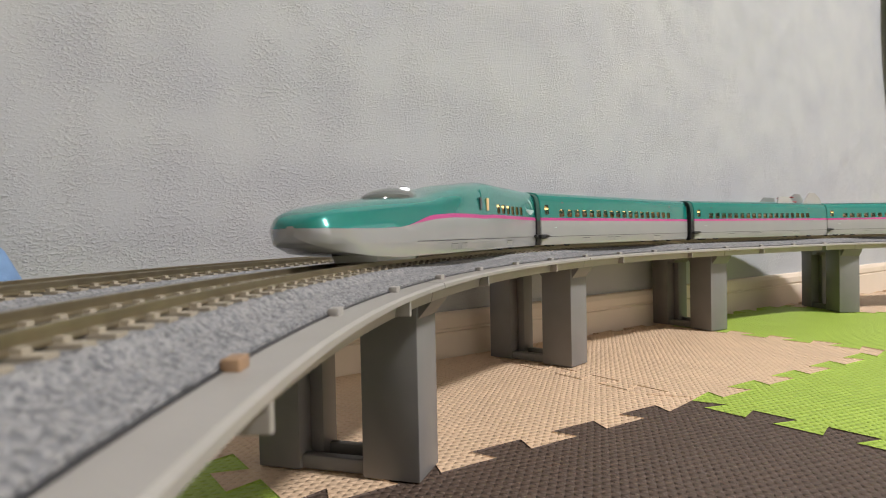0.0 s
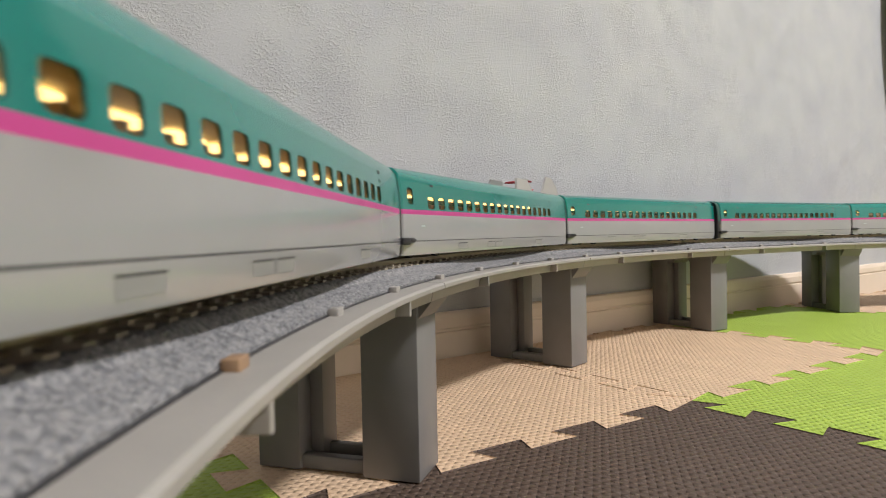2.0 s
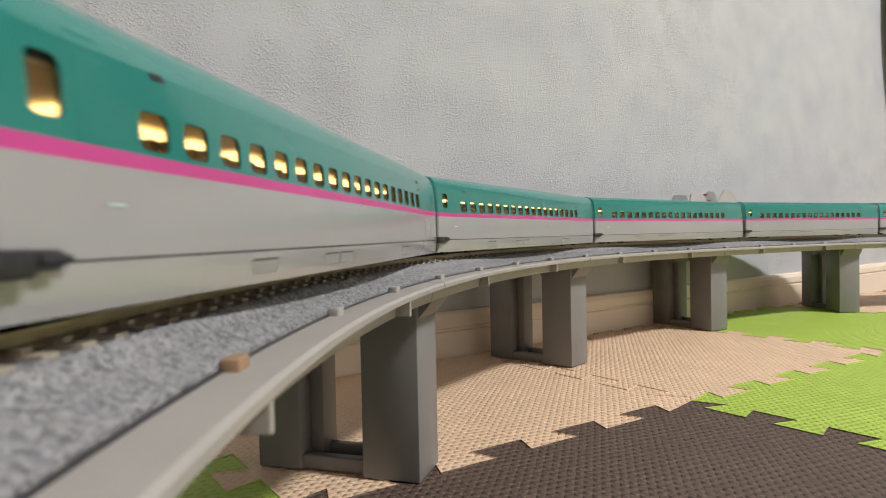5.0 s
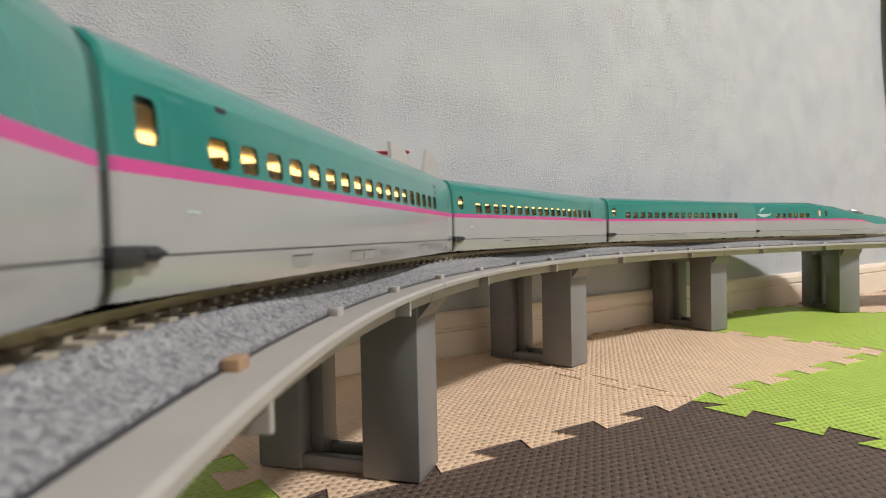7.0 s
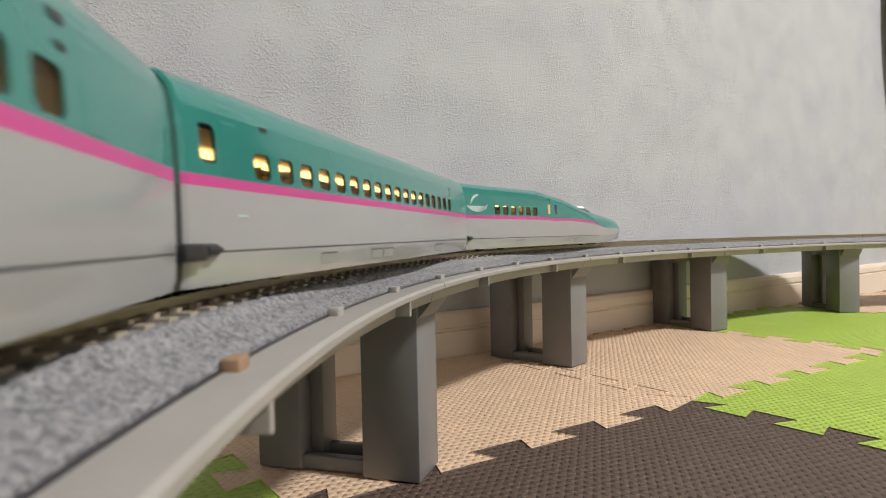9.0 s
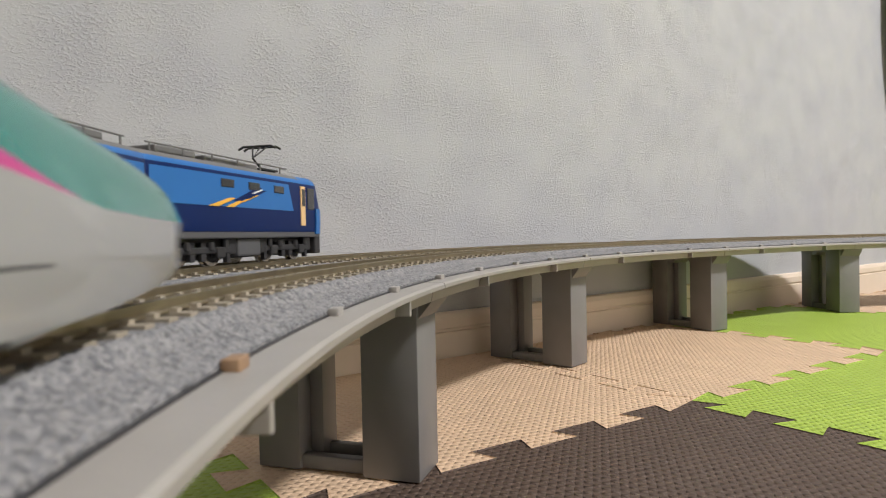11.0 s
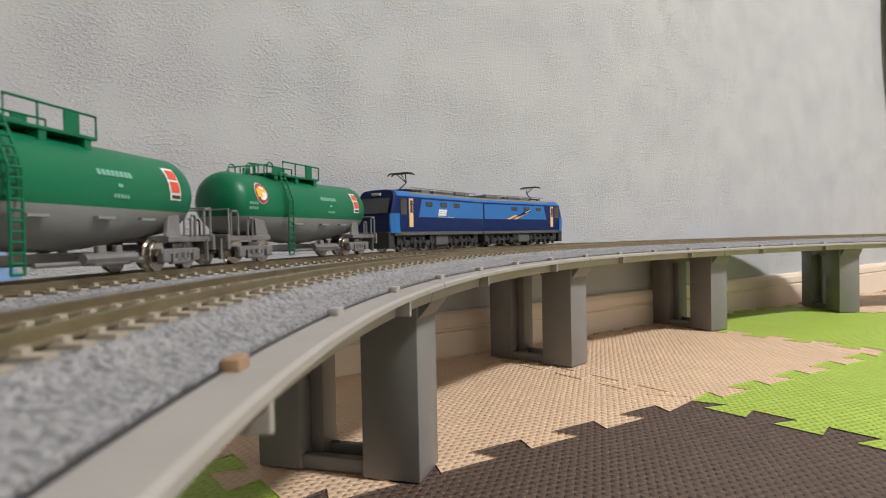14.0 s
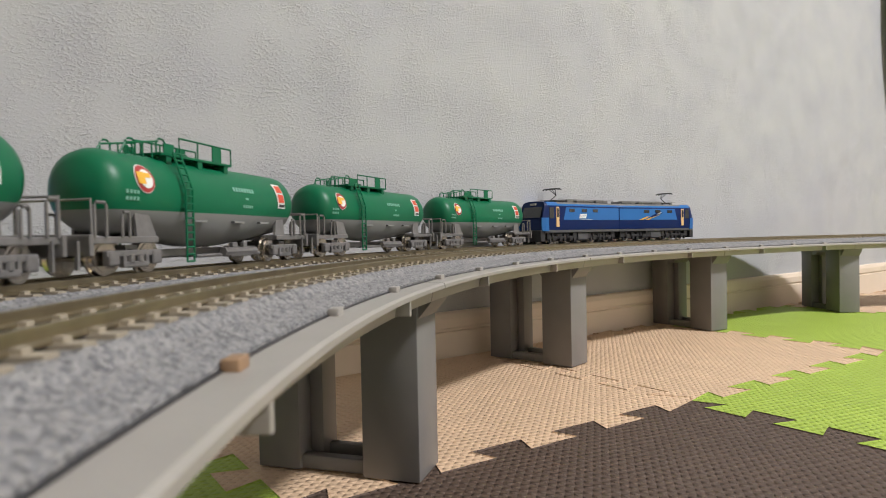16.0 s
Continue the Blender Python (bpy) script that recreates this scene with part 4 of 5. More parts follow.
    tube(bm, [(px + 0.007, 0, zr + 0.002), (px - 0.003, 0, zr + 0.0075), (px + 0.004, 0, zr + 0.0135)], 0.0006, 6)
    for sd in (-1, 1):
        tube(bm, [(px - 0.003, 0, zr + 0.0075), (px + 0.004, sd * 0.004, zr + 0.0135)], 0.0004, 6)
    for dx in (0.0015, 0.0065):
        tube(bm, [(px + dx, -0.0105, zr + 0.0125), (px + dx, -0.008, zr + 0.0138), (px + dx, 0.008, zr + 0.0138), (px + dx, 0.0105, zr + 0.0125)], 0.0006, 6)
    part("pantograph", bm, M_BOGIE_DARK, e, "raised dark pantograph")
    bm = bmesh.new()
    box(bm, -L + 0.003, L - 0.006, -0.0100, 0.0100, RAIL_TOP + 0.0066, RAIL_TOP + 0.0114)
    box(bm, -L + 0.003, L - 0.006, -0.0062, 0.0062, RAIL_TOP + 0.0026, RAIL_TOP + 0.0066)
    for x in (-0.062, -0.014, 0.012, 0.058):
        box(bm, x - 0.003, x + 0.003, -0.0138, 0.0138, RAIL_TOP + 0.0045, RAIL_TOP + 0.0113, 0.0006)
    part("underframe", bm, M_BOGIE_DARK, e, "black underframe with boxes and pipes")
    # bogies
    for x in (-0.038, 0.035):
        loco_bogie(e, x)
    bm = bmesh.new()
    box(bm, -0.011, 0.008, -0.0145, 0.0145, RAIL_TOP + 0.0035, RAIL_TOP + 0.0112, 0.0008)
    part("equipment_box", bm, M_SILL, e, "dark underfloor box")
    return e


def loco_bogie(e, x):
    bm = bmesh.new()
    z = RAIL_TOP
    for sd in (-1, 1):
        y = sd * 0.0128
        box(bm, x - 0.0225, x + 0.0225, y - 0.0011, y + 0.0011, z + 0.0052, z + 0.0078, 0.0005)
        for dx in (-0.0145, 0.0145):
            box(bm, x + dx - 0.003, x + dx + 0.003, y - 0.0018, y + 0.0018, z + 0.0034, z + 0.0078, 0.0005)
            box(bm, x + dx * 1.45 - 0.0012, x + dx * 1.45 + 0.0012, y - 0.0006, y + 0.0014, z + 0.0012, z + 0.0068)
            box(bm, x + dx * 0.25 - 0.0016, x + dx * 0.25 + 0.0016, y - 0.0008, y + 0.0017, z + 0.0022, z + 0.0098, 0.0004)
            tube(bm, [(x + dx * 1.25, y + sd * 0.0012, z + 0.0072), (x + dx * 1.25, y + sd * 0.0012, z + 0.0108)], 0.0013, 8)
            tube(bm, [(x + dx * 0.55, y + sd * 0.001, z + 0.0068), (x + dx * 0.55, y + sd * 0.001, z + 0.0098)], 0.0016, 8)
    part("bogie_frame", bm, M_BOGIE_DARK, e, "dark bogie frame with springs")
    for dx in (-0.0145, 0.0145):
        wheelset(e, x + dx, 0.0069, M_BOGIE_DARK)


def wheelset(e, x, r, face):
    bm = bmesh.new()
    z = RAIL_TOP + r
    for sd in (-1, 1):
        tube(bm, [(x, sd * 0.0077, z), (x, sd * 0.0096, z)], r, 26, idx=0)
        tube(bm, [(x, sd * 0.0070, z), (x, sd * 0.0077, z)], r + 0.0007, 26, idx=0)
        tube(bm, [(x, sd * 0.0096, z), (x, sd * 0.0099, z)], r * 0.78, 20, idx=1)
    tube(bm, [(x, -0.0115, z), (x, 0.0115, z)], 0.0011, 8, idx=1)
    part("wheelset", bm, [M_STEEL, face], e, "bright steel wheelset", smooth=35)


def add_unit_decal(e, second):
    """Printed marks on the sides: a white block with a line on one half, a gold swirl on the other."""
    w, L = 0.0168, 0.071
    zr = RAIL_TOP + 0.0395
    waist = RAIL_TOP + 0.0235
    for sd in (-1, 1):
        bm = bmesh.new()
        y = sd * (w + 0.0006)
        def quad(pts, idx=0):
            vs = [bm.verts.new((px, y * (1 - 0.015 * (pz - waist) / 0.011), pz)) for px, pz in pts]
            bm.faces.new(vs).material_index = idx
        if second:
            # cab at +x; white block mark
            for k in range(3):
                quad([(-0.003 - 0.0008 * k, waist + 0.0022 + 0.0016 * k), (0.0095 - 0.0008 * k, waist + 0.0022 + 0.0016 * k), (0.0090 - 0.0008 * k, waist + 0.0036 + 0.0016 * k), (-0.0035 - 0.0008 * k, waist + 0.0036 + 0.0016 * k)])
            quad([(-0.016, waist + 0.001), (0.009, waist + 0.001), (0.009, waist + 0.0013), (-0.016, waist + 0.0013)])
        else:
            for x0, x1, h0, h1, th, k in ((-0.036, -0.016, 0.0006, 0.0044, 0.007, 1), (-0.024, -0.010, 0.0006, 0.0034, 0.006, 1), (-0.018, 0.006, 0.0034, 0.0100, 0.006, 2), (-0.010, 0.010, 0.0046, 0.0090, 0.005, 2), (-0.013, 0.003, 0.0030, 0.0066, 0.003, 1), (-0.004, 0.007, 0.0070, 0.0092, 0.003, 0)):
                quad([(x0, waist + h0), (x0 + th, waist + h0), (x1, waist + h1), (x1 - th * 0.7, waist + h1)], k)
        part("side_mark", bm, [M_DECAL_WHITE, M_DECAL_YELLOW, M_NAVY], e, "gold swirl printed on the side" if not second else "white block mark with a line on the side")


def tank_wagon():
    """Bogie tank wagon, x along the track."""
    e = tagged(empty("tank_wagon"), "green and grey model tank wagon with ladder and roof walkway", "model wagon", "tank wagons")
    L = 0.0682
    top = RAIL_TOP + 0.0410
    zsplit = RAIL_TOP + 0.0208
    bm = bmesh.new()
    secs = []
    for t in [0, 0.012, 0.03, 0.06, 0.1, 0.15, 0.21, 0.3, 0.4, 0.5, 0.6, 0.7, 0.79, 0.85, 0.9, 0.94, 0.97, 0.988, 1]:
        x = -L + 2 * L * t
        d = min(t, 1 - t)
        dome = math.sqrt(max(0, 1 - (1 - min(1, d / 0.058)) ** 2))
        mid = 1 - abs(2 * t - 1)
        bottom = RAIL_TOP + 0.0140 - 0.0062 * min(1, mid * 1.15)
        c, rz = 0.5 * (top + bottom), 0.5 * (top - bottom)
        k = max(0.02, 0.12 + 0.88 * dome) if d > 0 else 0.12
        secs.append((x, c, rz * k, 0.0152 * k * (0.94 + 0.06 * min(1, mid * 1.3))))
    rings = []
    n = 40
    for x, c, rz, ry in secs:
        rings.append([bm.verts.new((x, ry * math.cos(2 * math.pi * q / n), c + rz * math.sin(2 * math.pi * q / n))) for q in range(n)])
    for a, b in zip(rings, rings[1:]):
        for q in range(n):
            bm.faces.new((a[q], a[(q + 1) % n], b[(q + 1) % n], b[q]))
    bm.faces.new(rings[0]), bm.faces.new(rings[-1])
    bmesh.ops.bisect_plane(bm, geom=bm.verts[:] + bm.edges[:] + bm.faces[:], plane_co=(0, 0, zsplit), plane_no=(0, 0, 1))
    for f in bm.faces:
        f.material_index = 0 if f.calc_center_median().z > zsplit else 1
    part("tank", bm, [M_TANK_GREEN, M_TANK_GREY], e, "tank, green above and light grey below", smooth=50)
    # weld bands and small fittings on the flank
    bm = bmesh.new()
    for sd in (-1, 1):
        for x in (-0.02, 0.008, 0.03):
            box(bm, x - 0.004, x + 0.004, sd * 0.0148 - 0.0008, sd * 0.0148 + 0.0008, zsplit - 0.0035, zsplit - 0.0027)
    part("fittings", bm, M_TANK_GREY, e, "small grey brackets on the tank")
    # frame ends, saddles, steps
    for sg in (-1, 1):
        bm = bmesh.new()
        x1 = sg * 0.0765
        box(bm, min(sg * 0.044, x1), max(sg * 0.044, x1), -0.0145, 0.0145, RAIL_TOP + 0.0100, RAIL_TOP + 0.0122, 0.0004)
        box(bm, x1 - 0.001, x1 + 0.001, -0.0155, 0.0155, RAIL_TOP + 0.0065, RAIL_TOP + 0.0128, 0.0004)
        for sd in (-1, 1):
            a = [bm.verts.new((sg * px, sd * py, pz)) for px, py, pz in ((0.044, 0.0135, RAIL_TOP + 0.0122), (0.054, 0.0135, RAIL_TOP + 0.0122), (0.054, 0.0125, RAIL_TOP + 0.0215), (0.0475, 0.0125, RAIL_TOP + 0.0215))]
            b = [bm.verts.new((v.co.x, v.co.y - sd * 0.0012, v.co.z)) for v in a]
            bm.faces.new(a), bm.faces.new(b)
            for q in range(4):
                bm.faces.new((a[q], a[(q + 1) % 4], b[(q + 1) % 4], b[q]))
            box(bm, x1 - 0.0055, x1 - 0.0045, sd * 0.0145 - 0.0006, sd * 0.0145 + 0.0006, RAIL_TOP + 0.0025, RAIL_TOP + 0.011)
        part("end_frame", bm, M_GREY_FRAME, e, "grey end frame with saddle plates")
        bm = bmesh.new()
        for sd in (-1, 1):
            for h0, h1, top_z in ((0.0695, 0.0745, 0.0225), (0.0590, 0.0625, 0.0198)):
                tube(bm, [(sg * h0, sd * 0.0148, RAIL_TOP + 0.0118), (sg * h0, sd * 0.0148, RAIL_TOP + top_z - 0.001), (sg * (h0 + 0.0008), sd * 0.0148, RAIL_TOP + top_z), (sg * (h1 - 0.0008), sd * 0.0148, RAIL_TOP + top_z),
                          (sg * h1, sd * 0.0148, RAIL_TOP + top_z - 0.001), (sg * h1, sd * 0.0148, RAIL_TOP + 0.0118)], 0.00055, 6)
        tube(bm, [(sg * 0.0755, -0.0145, RAIL_TOP + 0.0122), (sg * 0.0755, -0.0145, RAIL_TOP + 0.0232), (sg * 0.0755, 0.0145, RAIL_TOP + 0.0232), (sg * 0.0755, 0.0145, RAIL_TOP + 0.0122)], 0.00045, 6)
        part("handrail", bm, M_GREY_FRAME, e, "grey end handrails")
        bm = bmesh.new()
        box(bm, min(sg * 0.0765, sg * 0.083), max(sg * 0.0765, sg * 0.083), -0.0018, 0.0018, RAIL_TOP + 0.006, RAIL_TOP + 0.0098, 0.0004)
        part("coupler", bm, M_DARK, e, "black coupler")
        # bogie
        bm = bmesh.new()
        x = sg * 0.0545
        for sd in (-1, 1):
            y = sd * 0.0124
            box(bm, x - 0.0135, x + 0.0135, y - 0.001, y + 0.001, RAIL_TOP + 0.0058, RAIL_TOP + 0.0078, 0.0005)
            box(bm, x - 0.0062, x + 0.0062, y - 0.0012, y + 0.0012, RAIL_TOP + 0.0022, RAIL_TOP + 0.0042, 0.0005)
            for dx in (-1, 1):
                box(bm, x + dx * 0.0105 - 0.0024, x + dx * 0.0105 + 0.0024, y - 0.0015, y + 0.0016, RAIL_TOP + 0.0030, RAIL_TOP + 0.0076, 0.0006)
                box(bm, x + dx * 0.0055 - 0.0008, x + dx * 0.0055 + 0.0008, y - 0.0011, y + 0.0011, RAIL_TOP + 0.003, RAIL_TOP + 0.007)
                tube(bm, [(x + dx * 0.0022, y + sd * 0.0006, RAIL_TOP + 0.0040), (x + dx * 0.0022, y + sd * 0.0006, RAIL_TOP + 0.0062)], 0.0013, 8)
        box(bm, x - 0.003, x + 0.003, -0.0115, 0.0115, RAIL_TOP + 0.005, RAIL_TOP + 0.0095)
        part("bogie_frame", bm, M_GREY_FRAME, e, "grey cast bogie side frames")
        for dx in (-0.0105, 0.0105):
            wheelset(e, x + dx, 0.0056, M_STEEL)
    # underfloor valve gear
    bm = bmesh.new()
    box(bm, 0.006, 0.024, -0.0125, -0.0075, RAIL_TOP + 0.0035, RAIL_TOP + 0.0062, 0.0006)
    box(bm, 0.006, 0.024, 0.0075, 0.0125, RAIL_TOP + 0.0035, RAIL_TOP + 0.0062, 0.0006)
    for sd in (-1, 1):
        tube(bm, [(-0.016, sd * 0.010, RAIL_TOP + 0.0045), (0.034, sd * 0.010, RAIL_TOP + 0.0045)], 0.0008, 6)
        box(bm, 0.010, 0.014, sd * 0.010 - 0.001, sd * 0.010 + 0.001, RAIL_TOP + 0.006, RAIL_TOP + 0.0095, 0.0004)
        box(bm, 0.019, 0.022, sd * 0.010 - 0.001, sd * 0.010 + 0.001, RAIL_TOP + 0.006, RAIL_TOP + 0.0095, 0.0004)
        tube(bm, [(0.002, sd * 0.0112, RAIL_TOP + 0.0056), (0.028, sd * 0.0112, RAIL_TOP + 0.0056)], 0.0018, 8)
    box(bm, -0.045, 0.045, -0.003, 0.003, RAIL_TOP + 0.0048, RAIL_TOP + 0.0075)
    part("brake_gear", bm, M_GREY_FRAME, e, "grey brake gear under the tank")
    # roof walkway with handrails
    shift = Matrix.Translation((-0.013, 0, 0))
    bm = bmesh.new()
    box(bm, -0.021, 0.027, -0.009, 0.009, top + 0.0002, top + 0.0012, 0.0002)
    for x in (-0.016, 0.004, 0.023):
        box(bm, x - 0.0015, x + 0.0015, -0.0085, 0.0085, top - 0.0035, top + 0.0004)
    box(bm, -0.005, 0.003, -0.004, 0.004, top, top + 0.003, 0.0008)
    box(bm, 0.006, 0.012, -0.003, 0.003, top, top + 0.0022, 0.0006)
    for sd in (-1, 1):
        box(bm, 0.0125, 0.0185, sd * 0.0088 - 0.0002, sd * 0.0088 + 0.0002, top + 0.0008, top + 0.0072)
        box(bm, -0.0195, -0.0135, sd * 0.0088 - 0.0002, sd * 0.0088 + 0.0002, top + 0.0008, top + 0.0045)
    bmesh.ops.transform(bm, matrix=shift, verts=bm.verts)
    part("walkway", bm, M_TANK_GREEN, e, "green roof walkway with filler hatches")
    bm = bmesh.new()
    for sd in (-1, 1):
        y = sd * 0.0088
        tube(bm, [(-0.010, y, top + 0.001), (-0.010, y, top + 0.0074), (0.0265, y, top + 0.0074), (0.0265, y, top + 0.001)], 0.0004, 6)
        for x in (0.002, 0.0125, 0.0185):
            tube(bm, [(x, y, top + 0.001), (x, y, top + 0.0074)], 0.00035, 6)
        for x, h in ((-0.0165, 0.0066), (-0.0330, 0.0046)):
            tube(bm, [(x - 0.0025, y * 0.6, top - 0.001), (x - 0.0025, y * 0.6, top + h - 0.001), (x - 0.001, y * 0.6, top + h), (x + 0.001, y * 0.6, top + h), (x + 0.0025, y * 0.6, top + h - 0.001), (x + 0.0025, y * 0.6, top - 0.001)], 0.0004, 6)
        tube(bm, [(-0.0385, y * 0.6, top - 0.001), (-0.0355, y * 0.6, top + 0.0030), (-0.018, y * 0.6, top + 0.0055)], 0.0004, 6)
        for x in (-0.0265, -0.0215):
            tube(bm, [(x, y * 0.6, top - 0.001), (x, y * 0.6, top + 0.0043)], 0.00035, 6)
    bmesh.ops.transform(bm, matrix=shift, verts=bm.verts)
    part("walkway_rail", bm, M_TANK_GREEN, e, "thin green walkway handrail")
    # side ladder
    for sd in (-1, 1):
        bm = bmesh.new()
        c, rz, ry = 0.5 * (top + RAIL_TOP + 0.0078), 0.5 * (top - RAIL_TOP - 0.0078), 0.0152
        def on(zz):
            lean = max(0.0, (zz - (top - 0.012)) / 0.013)
            return sd * (ry + 0.0014 - 0.0050 * lean)
        zs = [RAIL_TOP + 0.003 + (top + 0.001 - RAIL_TOP - 0.003) * q / 15 for q in range(16)]
        for dx in (-0.0022, 0.0022):
            tube(bm, [(-0.0287 + dx, on(zz), zz) for zz in zs], 0.00045, 6)
        for zz in zs:
            tube(bm, [(-0.0309, on(zz), zz), (-0.0265, on(zz), zz)], 0.0004, 6)
        part("ladder", bm, M_TANK_GREEN, e, "green side ladder")
    # printed marks, laid on the tank's flank
    c, rz, ry = 0.5 * (top + RAIL_TOP + 0.0085), 0.5 * (top - RAIL_TOP - 0.0085), 0.0150

    def flank(x, zz, sd, lift):
        mid = 1 - abs(x / L)
        bottom = RAIL_TOP + 0.0140 - 0.0062 * min(1, mid * 1.15)
        cc, r1 = 0.5 * (top + bottom), 0.5 * (top - bottom)
        r2 = 0.0152 * (0.94 + 0.06 * min(1, mid * 1.3))
        k = max(-0.999, min(0.999, (zz - cc) / r1))
        q = math.acos(k)
        return (x, sd * (r2 * math.sin(q) + lift), zz)

    def decal(name, shapes, label):
        for sd in (-1, 1):
            bm = bmesh.new()
            mats_used = []
            for pts, m, lift in shapes:
                if m not in mats_used:
                    mats_used.append(m)
                rows = pts
                for r0, r1 in zip(rows, rows[1:]):
                    (xa, xb, za), (xc, xd, zc) = r0, r1
                    vs = [bm.verts.new(flank(px, pz, sd, lift)) for px, pz in ((xa, za), (xb, za), (xd, zc), (xc, zc))]
                    bm.faces.new(vs).material_index = mats_used.index(m)
            part(name, bm, mats_used, e, label)

    def disc(x, z, r, a=0, b=12):
        return [(x - r * math.sin(math.pi * q / 12), x + r * math.sin(math.pi * q / 12), z - r * math.cos(math.pi * q / 12)) for q in range(13)]

    def rect(x0, x1, z0, z1, k=4):
        return [(x0, x1, z0 + (z1 - z0) * q / k) for q in range(k + 1)]
    zc = RAIL_TOP + 0.0312
    decal("round_mark", [(disc(-0.050, zc, 0.0049), M_DECAL_WHITE, 0.0003), (disc(-0.050, zc, 0.0046), M_DECAL_DARKRED, 0.0005), (disc(-0.0497, zc, 0.0032), M_DECAL_WHITE, 0.0007),
                         (rect(-0.0542, -0.0505, zc - 0.0018, zc + 0.0022), M_DECAL_YELLOW, 0.0009), (rect(-0.0505, -0.0475, zc + 0.0004, zc + 0.0020), M_DECAL_YELLOW, 0.0009)], "round red, white and yellow mark")
    zp = RAIL_TOP + 0.0300
    decal("placard", [(rect(0.0450, 0.0525, zp - 0.0052, zp + 0.0062), M_DECAL_WHITE, 0.0003), (rect(0.0459, 0.0516, zp + 0.0022, zp + 0.0055), M_DECAL_RED, 0.0005), (rect(0.0459, 0.0516, zp - 0.0025, zp + 0.0014), M_DECAL_RED, 0.0005),
                      (rect(0.0459, 0.0516, zp - 0.0046, zp - 0.0034, 1), M_DARK, 0.0005)], "white placard with two red panels")
    bars = []
    for q in range(8):
        bars.append((rect(0.0060 + 0.0022 * q, 0.0060 + 0.0022 * q + 0.0017, zc - 0.0008, zc + 0.0010, 1), M_DECAL_FAINT, 0.0003))
    bars.append((rect(0.0145, 0.017, zc - 0.0040, zc - 0.0030, 1), M_DECAL_FAINT, 0.0003))
    for q in range(5):
        bars.append((rect(0.0120 + 0.0017 * q, 0.0120 + 0.0017 * q + 0.0012, zc - 0.0074, zc - 0.0062, 1), M_DECAL_FAINT, 0.0003))
    for q in range(4):
        bars.append((rect(-0.0600 + 0.0017 * q, -0.0600 + 0.0017 * q + 0.0012, zc - 0.0052, zc - 0.0040, 1), M_DECAL_FAINT, 0.0003))
        bars.append((rect(-0.0600 + 0.0017 * q, -0.0600 + 0.0017 * q + 0.0012, zc - 0.0074, zc - 0.0062, 1), M_DECAL_FAINT, 0.0003))
    decal("print", bars, "pale illegible print")
    return e


# ================= things by the wall =================
def cloth_bag():
    bm = bmesh.new()
    prof = [(0.0, 0.055), (0.02, 0.06), (0.05, 0.062), (0.085, 0.060), (0.104, 0.056), (0.118, 0.050), (0.130, 0.040), (0.142, 0.036), (0.16, 0.030), (0.175, 0.026)]
    rng = random.Random(3)
    rings = []
    n = 28
    for z, r in prof:
        rings.append([bm.verts.new((r * (1 + 0.05 * math.sin(3 * a + 20 * z)) * math.cos(a), 0.6 * r * math.sin(a), z)) for a in [2 * math.pi * q / n for q in range(n)]])
    for k, (a, b) in enumerate(zip(rings, rings[1:])):
        for q in range(n):
            bm.faces.new((a[q], a[(q + 1) % n], b[(q + 1) % n], b[q])).material_index = 1 if prof[k][0] < 0.1 else 0
    bm.faces.new(rings[0]).material_index = 1
    bm.faces.new(rings[-1])
    ob = part("cloth_bag", bm, [M_CLOTH_BLUE, M_CLOTH_DARK], None, smooth=60)
    ob.matrix_basis = pose(-0.252, 0.268, 0.0, 0, 0, 35)
    tagged(ob, "soft light blue cloth bag with dark base standing by the wall", "bag")


cloth_bag()


def curtain():
    bm = bmesh.new()
    pts = []
    for q in range(60):
        u = 1.500 + q * 0.008
        pts.append((u, 0.055 + 0.02 * math.sin(q * 0.75)))
    rings = []
    for z, dx, k in ((0.36, 0.045, 1.0), (0.42, 0.028, 1.0), (0.52, 0.006, 1.0), (0.58, 0.0, 1.0), (0.8, 0.004, 1.0), (1.5, 0.02, 1.0), (2.3, 0.03, 1.0)):
        ring = []
        for u, d in pts:
            p = wall_point(u + dx, d)
            ring.append(bm.verts.new((p.x, p.y, z)))
        rings.append(ring)
    for a, b in zip(rings, rings[1:]):
        for q in range(len(pts) - 1):
            bm.faces.new((a[q], a[q + 1], b[q + 1], b[q]))
    ob = part("curtain", bm, M_CURTAIN, None, smooth=60)
    so = ob.modifiers.new("thickness", "SOLIDIFY")
    so.thickness = 0.002
    tagged(ob, "dark curtain hanging against the papered wall", "curtain")


curtain()


def ceiling_lamp():
    e = tagged(empty("ceiling_lamp", Matrix.Translation((LAMP_AT.x, LAMP_AT.y, 0))), "round white ceiling lamp", "lamp")
    bm = bmesh.new()
    tube(bm, [(0, 0, 2.36), (0, 0, 2.42)], 0.27, 40)
    part("housing", bm, M_CEILING, e, "white lamp housing", smooth=40)
    bm = bmesh.new()
    tube(bm, [(0, 0, 2.335), (0, 0, 2.36)], 0.262, 40)
    part("shade", bm, M_LAMP, e, "glowing white lamp shade", smooth=40)


ceiling_lamp()

# ================= trains on the track =================
E5_CARS = []
_m = middle_car(False)
_p = middle_car(True)
_l = lead_car()
E5_CARS.append(_l)
for k in range(1, 9):
    if k == 2:
        E5_CARS.append(_p)
    elif k == 6:
        E5_CARS.append(copy_thing(_p, Matrix()))
    elif k == 1:
        E5_CARS.append(_m)
    else:
        E5_CARS.append(copy_thing(_m, Matrix()))
E5_CARS.append(copy_thing(_l, Matrix()))


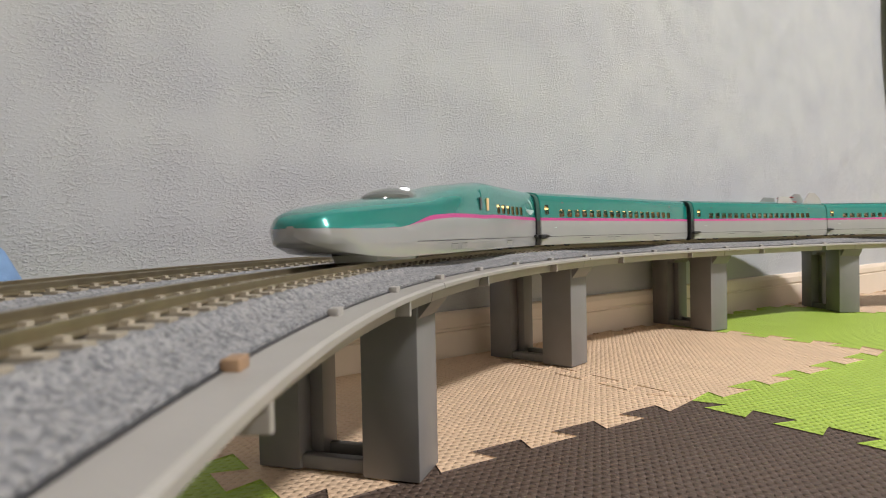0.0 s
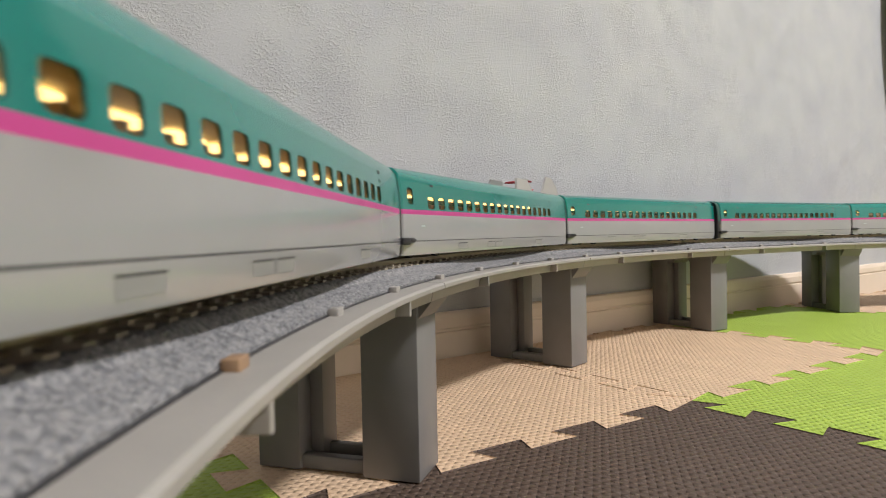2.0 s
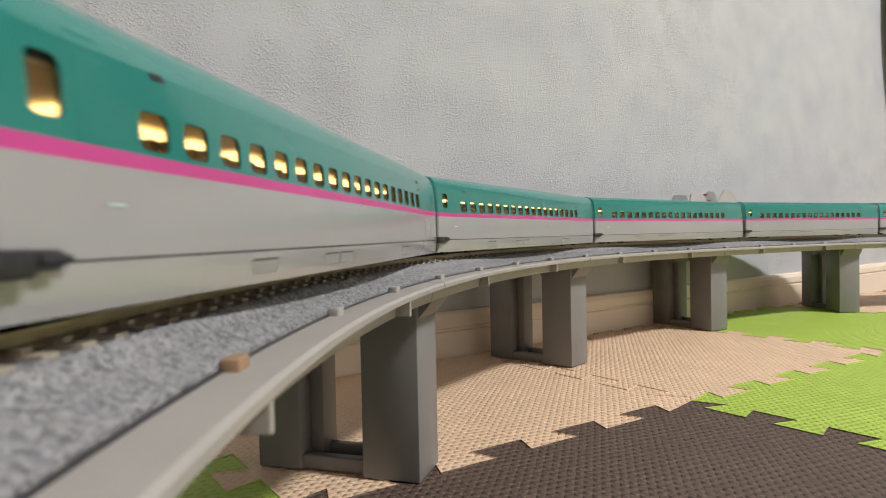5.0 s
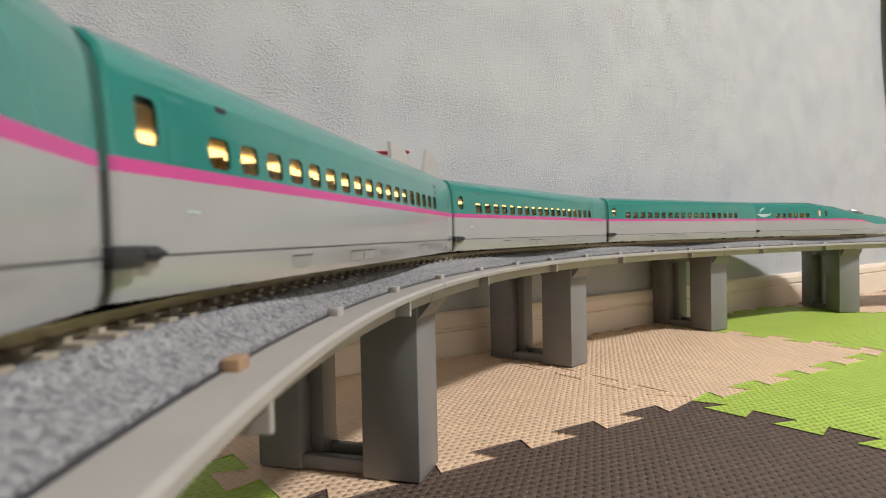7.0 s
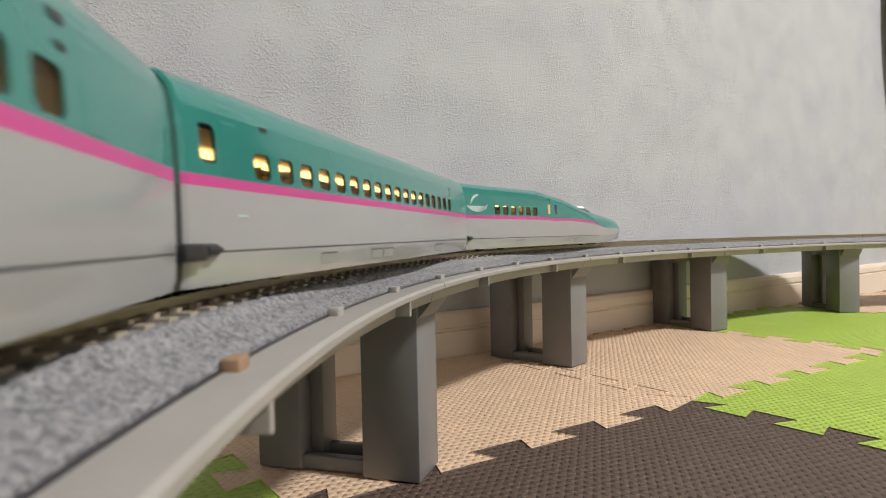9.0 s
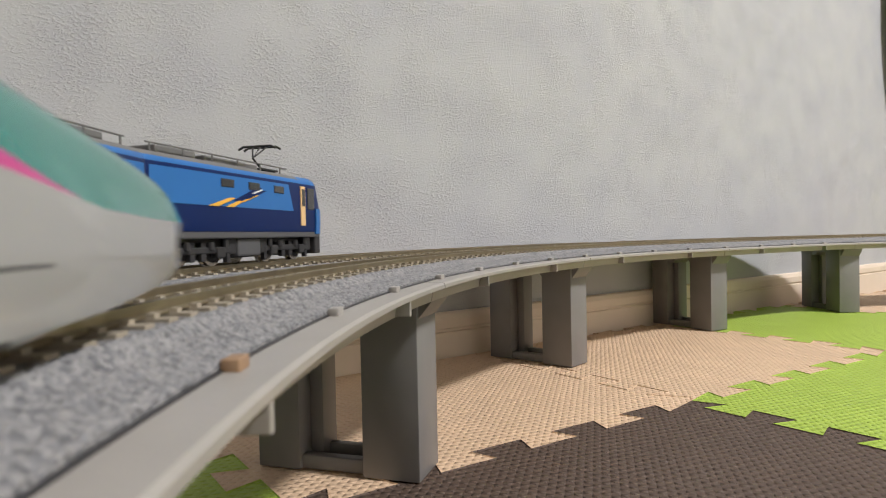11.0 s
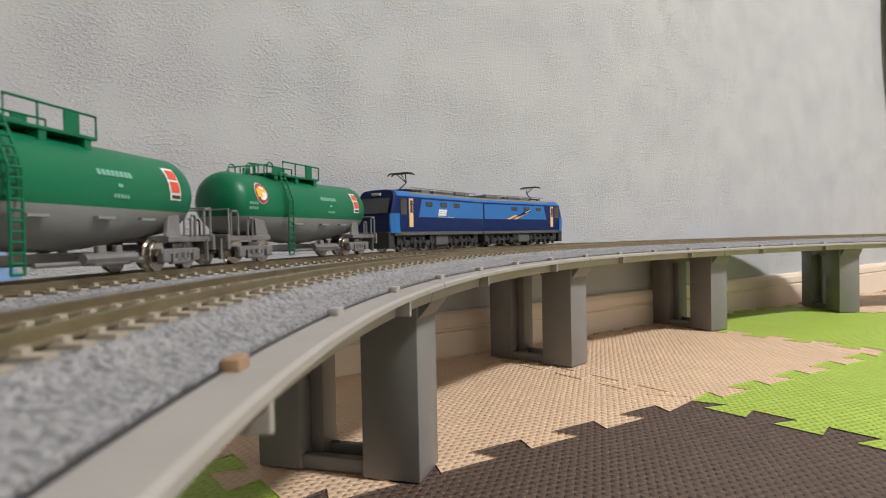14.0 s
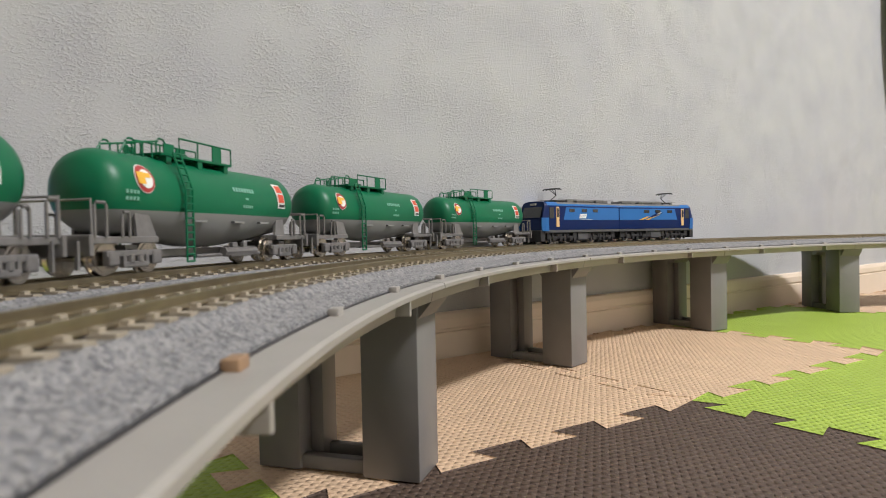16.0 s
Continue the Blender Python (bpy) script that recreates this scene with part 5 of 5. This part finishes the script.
def raise_stock(vehicles, k):
    """Bring the vehicles' parts to their full height over the rails."""
    m = Matrix.Translation((0, 0, RAIL_TOP)) @ Matrix.Diagonal((1, 1.02, k, 1)) @ Matrix.Translation((0, 0, -RAIL_TOP))
    for me in {c.data for e in vehicles for c in e.children_recursive if c.type == "MESH"}:
        me.transform(m)


LOCO_F = loco_unit()
LOCO_R = copy_thing(LOCO_F, Matrix())
add_unit_decal(LOCO_F, False)
add_unit_decal(LOCO_R, True)
raise_stock((LOCO_F, LOCO_R), 1.055)
TANKS = [tank_wagon()]
raise_stock((TANKS[0],), 1.07)
for k in range(3):
    TANKS.append(copy_thing(TANKS[0], Matrix()))


def car_pose(s, off, half, flip=False):
    """Stand a vehicle on two pivots, half metres before and behind s (measured on its own track)."""
    ratio = (ARC_R + off) / ARC_R
    a, _, _ = along(s + half / ratio, off)
    b, _, _ = along(s - half / ratio, off)
    mid, t = (a + b) / 2, (a - b).normalized()
    if flip:
        t = -t
    return Matrix(((t.x, -t.y, 0, mid.x), (t.y, t.x, 0, mid.y), (0, 0, 1, 0), (0, 0, 0, 1)))


TRAIN_OFF = 0.0048                    # the cars lean to the inside of the curve


def front_joint(t):
    """Where the coupling behind the leading car is at t."""
    u = min(t, 9.0)
    drift = 1.8334e-03 + u * (-1.3984e-03 + u * (-7.5458e-04 + u * 9.1838e-05))     # the pace is not quite even
    return -0.3200 - 0.2546 * t - 0.00144 * t * t + drift


def goods_middle(t):
    """Where the joint between the locomotive's halves is at t."""
    return -0.0672 + 0.11440 * (t - 16.0)


def motions():
    times = [0.25 * q for q in range(65)]
    for k, ob in enumerate(E5_CARS):
        rows = []
        for t in times:
            j = front_joint(t)
            if k == 0:
                rows.append((t, car_pose(j - 0.0018 - LEAD_L / 2, TRAIN_OFF, 0.09)))
            elif k == 9:
                rows.append((t, car_pose(j + 0.2854 * 8 + 0.0018 + LEAD_L / 2, TRAIN_OFF, 0.09, True)))
            else:
                rows.append((t, car_pose(j + 0.2854 * (k - 0.5), TRAIN_OFF, 0.1)))
        walk(ob, rows)
    ratio = (ARC_R + PITCH) / ARC_R
    for ob, d, flip in ((LOCO_F, 0.0718, False), (LOCO_R, -0.0718, True)):
        walk(ob, [(t, car_pose(goods_middle(t) + d / ratio, PITCH, 0.037, flip)) for t in times])
    for k, ob in enumerate(TANKS):
        d = -0.2426 - 0.1675 * k
        walk(ob, [(t, car_pose(goods_middle(t) + d / ratio, PITCH, 0.0545)) for t in times])


motions()
